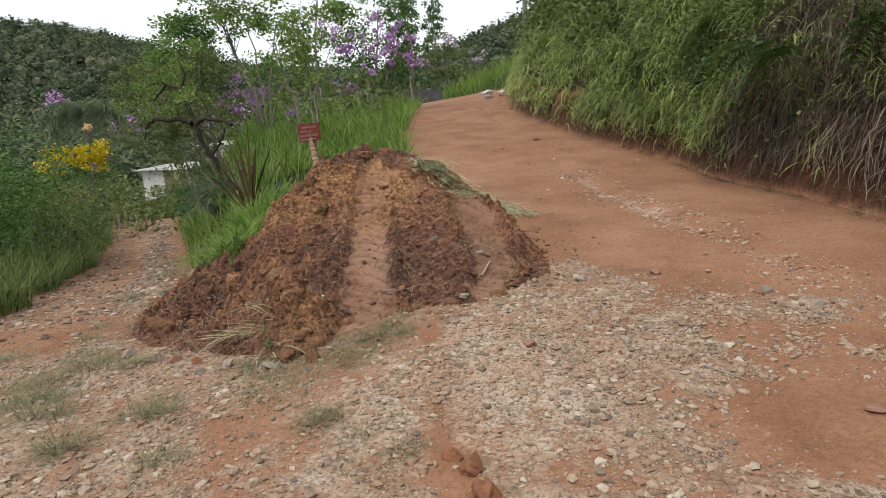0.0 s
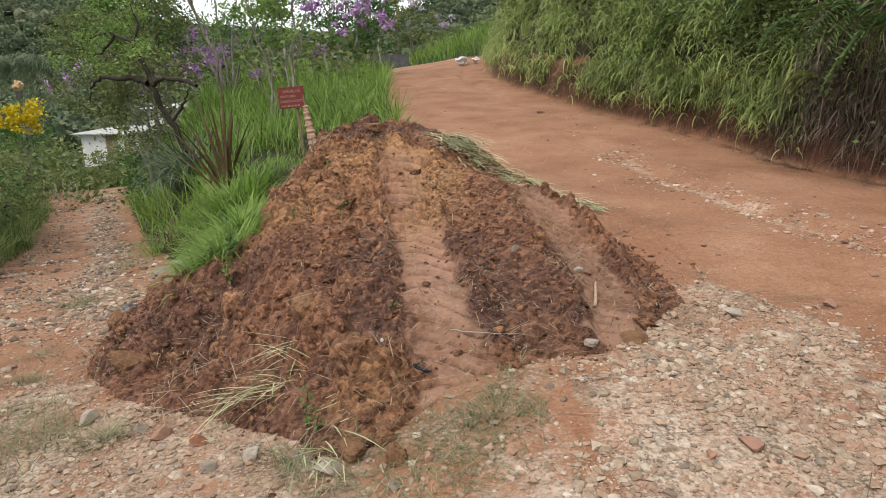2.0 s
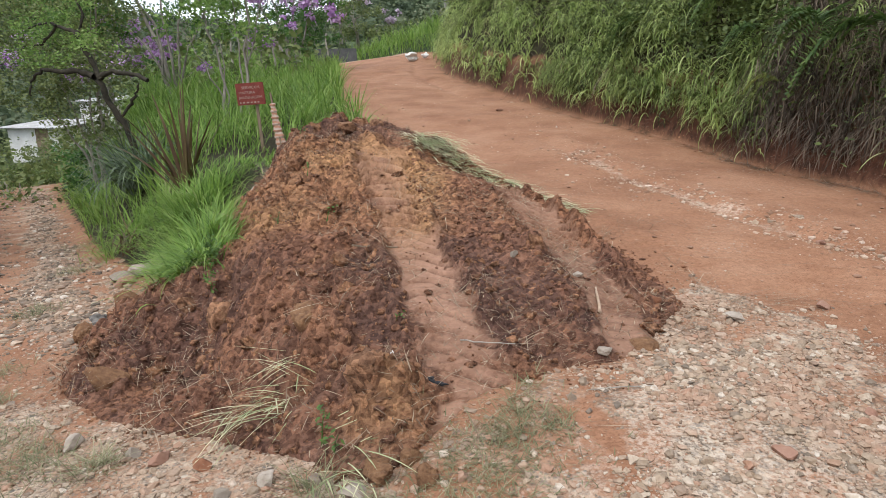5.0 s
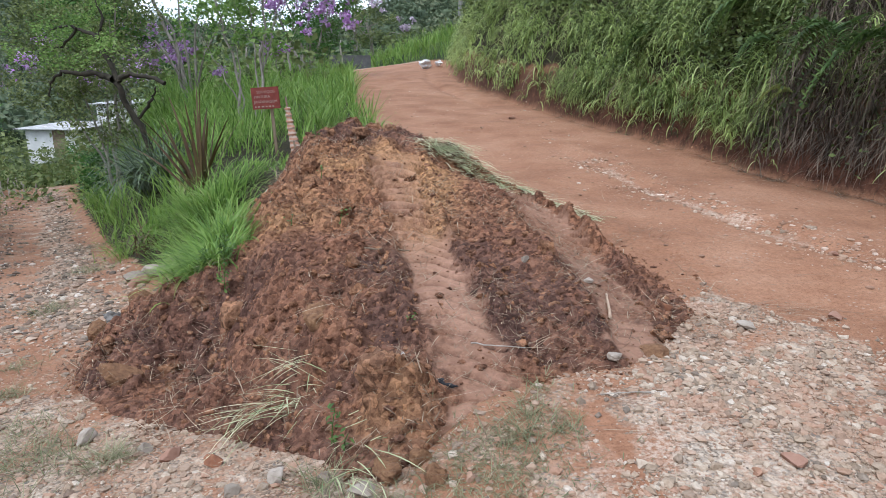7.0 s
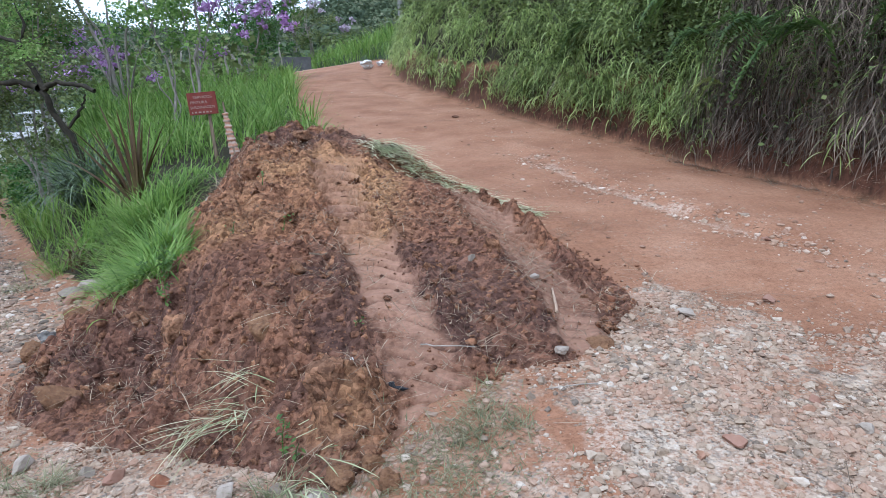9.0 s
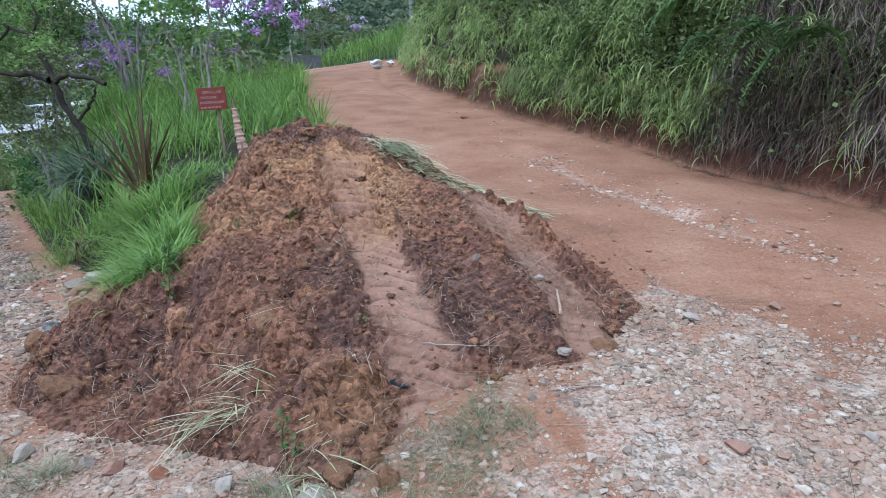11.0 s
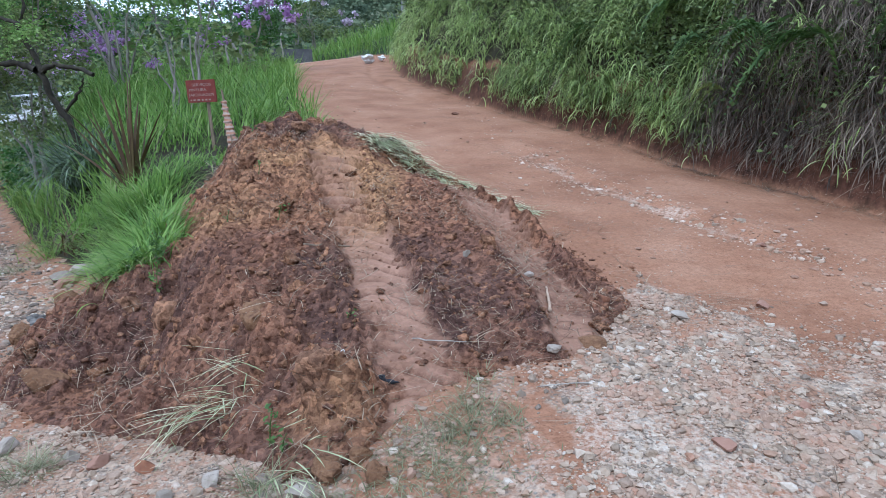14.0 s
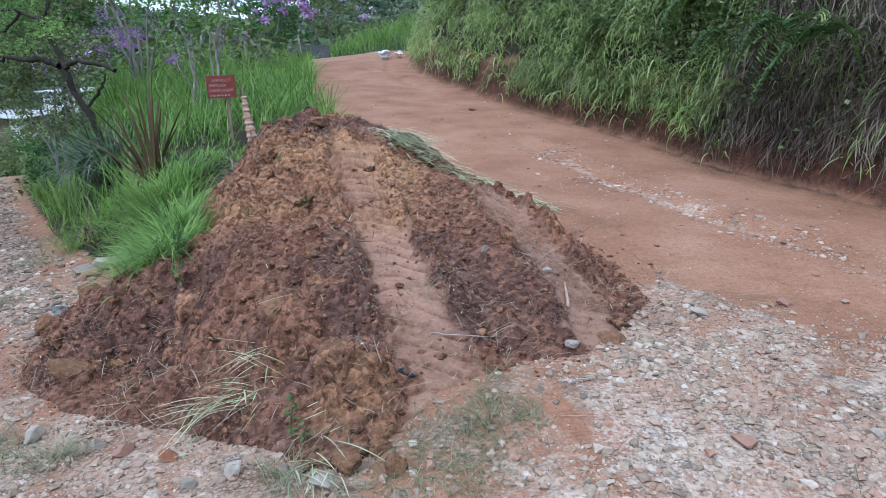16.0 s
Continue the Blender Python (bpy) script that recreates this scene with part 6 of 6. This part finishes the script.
WEED = leaf_material("fresh_weed_leaves", [(0.1, (0.05, 0.095, 0.022)), (0.6, (0.10, 0.17, 0.04)), (1.0, (0.16, 0.23, 0.06))])
for wx, wy, wh, wn in ((-0.62, 2.62, 0.2, 26), (-0.55, 2.55, 0.1, 14), (-1.72, 4.2, 0.2, 40), (-1.85, 4.55, 0.22, 130), (-2.0, 4.5, 0.18, 110), (-1.78, 4.45, 0.14, 70), (-1.35, 4.6, 0.12, 14), (-0.98, 4.6, 0.1, 14), (-1.6, 6.4, 0.08, 14), (-1.28, 5.3, 0.1, 12), (-0.35, 3.3, 0.05, 6)):
    leafy_weed(wx, wy, wh, wn, "small fresh green weed growing on the heap", WEED)


def wilted_tuft(x, y, n, length, az, label):
    px, py = rng.normal(x, 0.07, n), rng.normal(y, 0.1, n)
    z0 = float(surface_z(x, y))
    ob = new("wilted_grass", mesh_np("wilted_grass", *blades(np.stack([px - x, py - y, surface_z(px, py) - z0 + 0.04], 1), length * rng.uniform(0.4, 1.1, n), rng.uniform(0.004, 0.010, n), az + rng.normal(0, 0.4, n), rng.uniform(1.1, 1.55, n), rng.uniform(0, 0.8, n), 5, 1.0), CUTGRASS))
    ob.location = (x, y, z0)
    tagged(ob, label, "grass tuft")


wilted_tuft(-0.92, 3.1, 34, 0.45, -2.0, "uprooted wilting grass lying on the heap")
wilted_tuft(-0.85, 3.15, 9, 0.36, 2.7, "uprooted wilting grass lying on the heap")
wilted_tuft(-1.15, 2.95, 26, 0.32, -1.9, "uprooted wilting grass lying on the heap")
wilted_tuft(-0.5, 2.62, 8, 0.26, 0.4, "bent green stalks sticking out of the heap")
wilted_tuft(-0.45, 2.35, 24, 0.3, -1.2, "bent green stalks in front of the heap")
wilted_tuft(-1.9, 4.9, 20, 0.25, 0.2, "wilting grass lying on the heap")


def fern(x, y, z, az, n, length, label, spread=1.3, m_=FERN):
    """Arching fronds, each with two rows of leaflets."""
    s = thing("fern", (x, y, z), label, "fern")
    for k in range(n):
        a = az + spread * (2 * (k + rng.uniform(0.2, 0.8)) / n - 1)
        t = np.linspace(0, 1, 24)
        ln = length * rng.uniform(0.75, 1.1)
        up, roll = rng.uniform(0.25, 0.75), rng.uniform(-0.5, 0.5)
        p = np.stack([ln * t * (1 - 0.2 * t) * math.cos(a), ln * t * (1 - 0.2 * t) * math.sin(a), ln * (up * t - 1.15 * t * t)], 1)
        parts = [tube(p[::3], np.linspace(0.006, 0.002, 8), 4)]
        for sgn in (-1, 1):
            q = p[3:]
            m = len(q)
            w = ln * 0.27 * np.sin(np.linspace(0.35, 1, m) ** 0.8 * math.pi * 0.97) + 0.015
            parts.append(blades(q, w, rng.uniform(0.8, 1.1, m) * ln * 0.045, a + sgn * 1.05 + rng.normal(0, 0.08, m), 1.3 + sgn * roll + rng.normal(0, 0.1, m), rng.uniform(0.4, 0.9, m), 3, 0.15))
        part_np("frond", *join(*parts), m_, s)
    return s


for fx, fy, fz, fa, fn, fl in ((3.85, 7.5, 2.05, 3.3, 9, 0.85), (3.95, 6.9, 1.95, 3.5, 10, 0.85), (3.55, 8.6, 2.05, 3.1, 6, 0.6), (2.95, 12.0, 2.4, 2.9, 7, 0.8), (3.75, 9.7, 2.6, 3.2, 6, 0.8), (4.7, 6.2, 2.2, 3.4, 7, 0.8)):
    fern(fx, fy, fz, fa, fn, fl, "fern with arching fronds growing on the bank")
fern(3.66, 8.05, 1.42, 2.5, 2, 0.5, "small yellow-green fern frond on the bank", 0.3, YOUNGFERN)


# ---- thickets as stuff ----
def bank_leaves():
    """Broad-leaved growth among the grass of the bank and over its top."""
    n_c = 2600
    y = np.where(rng.uniform(0, 1, n_c) < 0.5, rng.uniform(3, 14, n_c), rng.uniform(14, 42, n_c))
    o = np.where(y < 14, rng.uniform(0.35, 5, n_c), rng.uniform(0.9, 6, n_c))
    x = bank_foot(y) + o
    near = y < 14
    r = np.where(near, rng.uniform(0.12, 0.35, n_c), rng.uniform(0.35, 0.9, n_c)) * (0.7 + o * 0.12)
    cen = np.stack([x - 0.12, y, ground_z(x, y) + r * 0.7], 1)
    keep = fbm(x + cen[:, 2], y, 1.5, 2, 91) > -0.08
    cen, r, near = cen[keep], r[keep], near[keep]
    parts = []
    for sel, k, size in ((near, 60, 0.062), (~near, 60, 0.14)):
        c, rr = cen[sel], r[sel]
        pts = np.repeat(c, k, 0) + rng.normal(size=(len(c) * k, 3)) * np.repeat(rr, k)[:, None] * 0.6
        parts.append(cards(pts, size * rng.uniform(0.6, 1.4, len(pts)), 0.35))
    return join(*parts)


def bank_vines():
    """Broad leaves that climb in front of the grass."""
    parts = []
    for y0, y1, o0, o1, n_c, k, size in ((4.0, 6.2, 0.45, 1.2, 40, 50, 0.055), (6.3, 8.2, 0.2, 0.4, 7, 30, 0.06), (9.0, 12.0, 0.5, 1.1, 40, 60, 0.07), (8.0, 10.0, 0.55, 1.1, 24, 50, 0.07)):
        y, o = rng.uniform(y0, y1, n_c), rng.uniform(o0, o1, n_c)
        x = bank_foot(y) + o
        cen = np.stack([x - 0.22, y, ground_z(x, y) + 0.06], 1)
        pts = np.repeat(cen, k, 0) + rng.normal(size=(n_c * k, 3)) * np.array([0.1, 0.2, 0.17])
        parts.append(cards(pts, size * rng.uniform(0.6, 1.4, len(pts)), 0.45, 0.7))
    return join(*parts)


tagged(new("bank_vines", mesh_np("bank_vines", *bank_vines(), CREEPER)), "broad-leaved creepers climbing over the grass of the bank", "creepers", kind="stuff")
tagged(new("bank_shrubs", mesh_np("bank_shrubs", *bank_leaves(), CREEPER)), "dense broad-leaved growth on the cut bank", "shrubs", kind="stuff")


def thicket(n_c, x0, x1, y0, y1, keep, rlo, rhi, k, size, up=0.8):
    x, y = scatter(n_c, x0, x1, y0, y1, keep)
    r = rng.uniform(rlo, rhi, len(x))
    cen = np.stack([x, y, ground_z(x, y) + r * up], 1)
    d = rng.normal(size=(len(x) * k, 3))
    d /= np.linalg.norm(d, axis=1)[:, None]
    pts = np.repeat(cen, k, 0) + d * rng.uniform(0.55, 1.05, (len(d), 1)) * np.repeat(r, k)[:, None] * np.array([1, 1, 0.85])
    return cards(pts, np.repeat(r, k) * size * rng.uniform(0.6, 1.3, len(pts)), 0.45, 0.7)


def left_of_lane(x, y):
    u, v = lane(x, y)
    return (v < lane_left(u) - 0.45) * (u > 1.0) * 1.0


tagged(new("lane_thicket", mesh_np("lane_thicket", *thicket(330, -24, -5, 4.5, 30, left_of_lane, 0.25, 0.85, 230, 0.12), LANELEAF)), "dense dark green bushes along the lower lane", "bushes", kind="stuff")


def lane_grass():
    x, y = scatter(11000, -14, -3.5, 3.5, 19, lambda x, y: left_of_lane(x, y) * (lane(x, y)[1] > lane_left(lane(x, y)[0]) - 2.2))
    # a skirt of grass that leans out over the track
    u = 0.3 + 22 * rng.uniform(0, 1, 9000) ** 1.3
    v = lane_left(u) + 0.08 - 0.9 * rng.uniform(0, 1, 9000) ** 1.2 + 0.5 * fbm(u, u * 0, 0.9, 2, 66)
    x, y = np.concatenate([x, -2.5 - 0.571 * u + 0.821 * v]), np.concatenate([y, 3.2 + 0.821 * u + 0.571 * v])
    n = len(x)
    return blades(np.stack([x, y, ground_z(x, y) - 0.02], 1), rng.uniform(0.35, 0.95, n), rng.uniform(0.008, 0.018, n), rng.uniform(0, 6.28, n), rng.uniform(0.05, 0.5, n), rng.uniform(0.4, 1.6, n), 4)


def lane_end():
    u, v = rng.uniform(26.5, 34, 9000), rng.uniform(-5, 3.5, 9000)
    x, y = -2.5 - 0.571 * u + 0.821 * v, 3.2 + 0.821 * u + 0.571 * v
    return blades(np.stack([x, y, ground_z(x, y) - 0.02], 1), rng.uniform(0.3, 0.9, 9000), rng.uniform(0.015, 0.03, 9000), rng.uniform(0, 6.28, 9000), rng.uniform(0.05, 0.5, 9000), rng.uniform(0.3, 1.4, 9000), 3)


tagged(new("lane_end_grass", mesh_np("lane_end_grass", *lane_end(), LANEGRASS)), "rough grass closing the far end of the lower lane", "grass", kind="stuff")
tagged(new("lane_grass", mesh_np("lane_grass", *lane_grass(), LANEGRASS)), "tall grass beside the lower lane", "grass", kind="stuff")


def mid_woods_keep(x, y):
    u, v = lane(x, y)
    off_road = (x < road_left(y) - 1.5) | (x > road_right(y) + 3) | (y > 46)
    off_lane = (v < lane_left(u) - 1.5) | (v > lane_right(u) + 3.5) | (u > 17)
    shed = np.hypot(x + 21.5, y - 32) > 3.0
    return (off_road & off_lane & shed) * 1.0


tagged(new("undergrowth", mesh_np("undergrowth", *thicket(1500, -60, 8, 17, 80, mid_woods_keep, 0.5, 1.4, 66, 0.21, 0.7), OLIVELEAF)), "tangled undergrowth behind the lane", "bushes", kind="stuff")


def far_woods():
    """Crowns of the forest on the far hills: small knobbly heads with ragged leaves."""
    def keep(x, y):
        d = np.hypot(x, y)
        a = np.degrees(np.arctan2(x, y))
        return ((d > 60) & (d < 300)) * (a > -54) * (a < 12) * np.clip(150 / d, 0.5, 1)
    x, y = scatter(15000, -250, 60, 30, 290, keep)
    r = rng.uniform(1.1, 2.6, len(x)) * (0.8 + 0.25 * np.hypot(x, y) / 150)
    z = ground_z(x, y)
    heads = lumps(np.stack([x, y, z + r * 0.5], 1), r * 0.7, ICO1, 0.95, 0.2)
    k = 34
    d = rng.normal(size=(len(x) * k, 3))
    d[:, 2] = np.abs(d[:, 2])
    d /= np.linalg.norm(d, axis=1)[:, None]
    rag = np.repeat(np.stack([x, y, z + r * 0.7], 1), k, 0) + d * np.repeat(r, k)[:, None] * rng.uniform(0.6, 1.15, (len(d), 1))
    return join(heads, cards(rag, np.repeat(r, k) * rng.uniform(0.18, 0.4, len(rag)), 0.5, 0.8))


tagged(new("far_woods", mesh_np("far_woods", *far_woods(), WOODS)), "dense forest covering the distant hills", "forest", kind="stuff")


def hill_blossom():
    parts = []
    for x, y in ((-112, 128), (-70, 118), (-62, 120), (-92, 132), (-55, 105), (-128, 120), (-75, 100), (-100, 150)):
        z = float(ground_z(x, y)) + 4.5
        d = rng.normal(size=(160, 3))
        d /= np.linalg.norm(d, axis=1)[:, None]
        parts.append(cards(np.array([x, y, z]) + d * rng.uniform(1.0, 2.8, (160, 1)), rng.uniform(0.5, 1.1, 160), 0.4, 0.8))
    return join(*parts)


tagged(new("hill_blossom", mesh_np("hill_blossom", *hill_blossom(), PURPLE)), "purple blossoming crowns in the far forest", "blossom", kind="stuff")


def verge_grass():
    """Grass on the far verges past the bend."""
    x, y = scatter(9000, -16, 4, 33, 44, lambda x, y: ((x > road_right(y) + 0.3) | (x < road_left(y) - 0.4)) * 1.0)
    n = len(x)
    return blades(np.stack([x, y, ground_z(x, y)], 1), rng.uniform(0.6, 1.4, n), rng.uniform(0.03, 0.06, n), rng.uniform(0, 6.28, n), rng.uniform(0.05, 0.4, n), rng.uniform(0.3, 1.4, n), 3)


tagged(new("verge_grass", mesh_np("verge_grass", *verge_grass(), GRASS)), "tall bright grass beyond the bend of the road", "grass", kind="stuff")


for sx, sy, r, h, n, m in ((-18.2, 28.5, 1.3, 1.5, 1500, OLIVELEAF), (-16.6, 27.5, 1.2, 1.4, 1300, LEAF), (-20.4, 30.2, 0.9, 1.1, 900, OLIVELEAF), (-14.6, 24.5, 1.2, 1.3, 1300, LEAF), (-23.8, 29.5, 1.0, 1.2, 1000, LEAF), (-8.7, 8.1, 0.95, 2.3, 2800, LEAF), (-9.6, 9.6, 1.05, 2.5, 2800, LEAF), (-7.7, 6.8, 0.75, 1.7, 2000, LEAF), (-10.4, 11.2, 0.8, 1.9, 1600, OLIVELEAF), (-11, 12.5, 1.0, 1.6, 1800, OLIVELEAF), (-15.2, 17.5, 1.0, 1.6, 1500, OLIVELEAF), (-13.5, 15.2, 0.9, 1.2, 1200, LEAF), (-9.6, 16.4, 0.9, 1.5, 1300, OLIVELEAF), (-8.6, 14.6, 0.6, 1.1, 900, LEAF)):
    shrub(sx, sy, r, h, n, m, 0.07 if sy < 13 else 0.1, "bushy green shrub beside the lower lane" if sx > -14 else "bushy shrub in front of the shed")
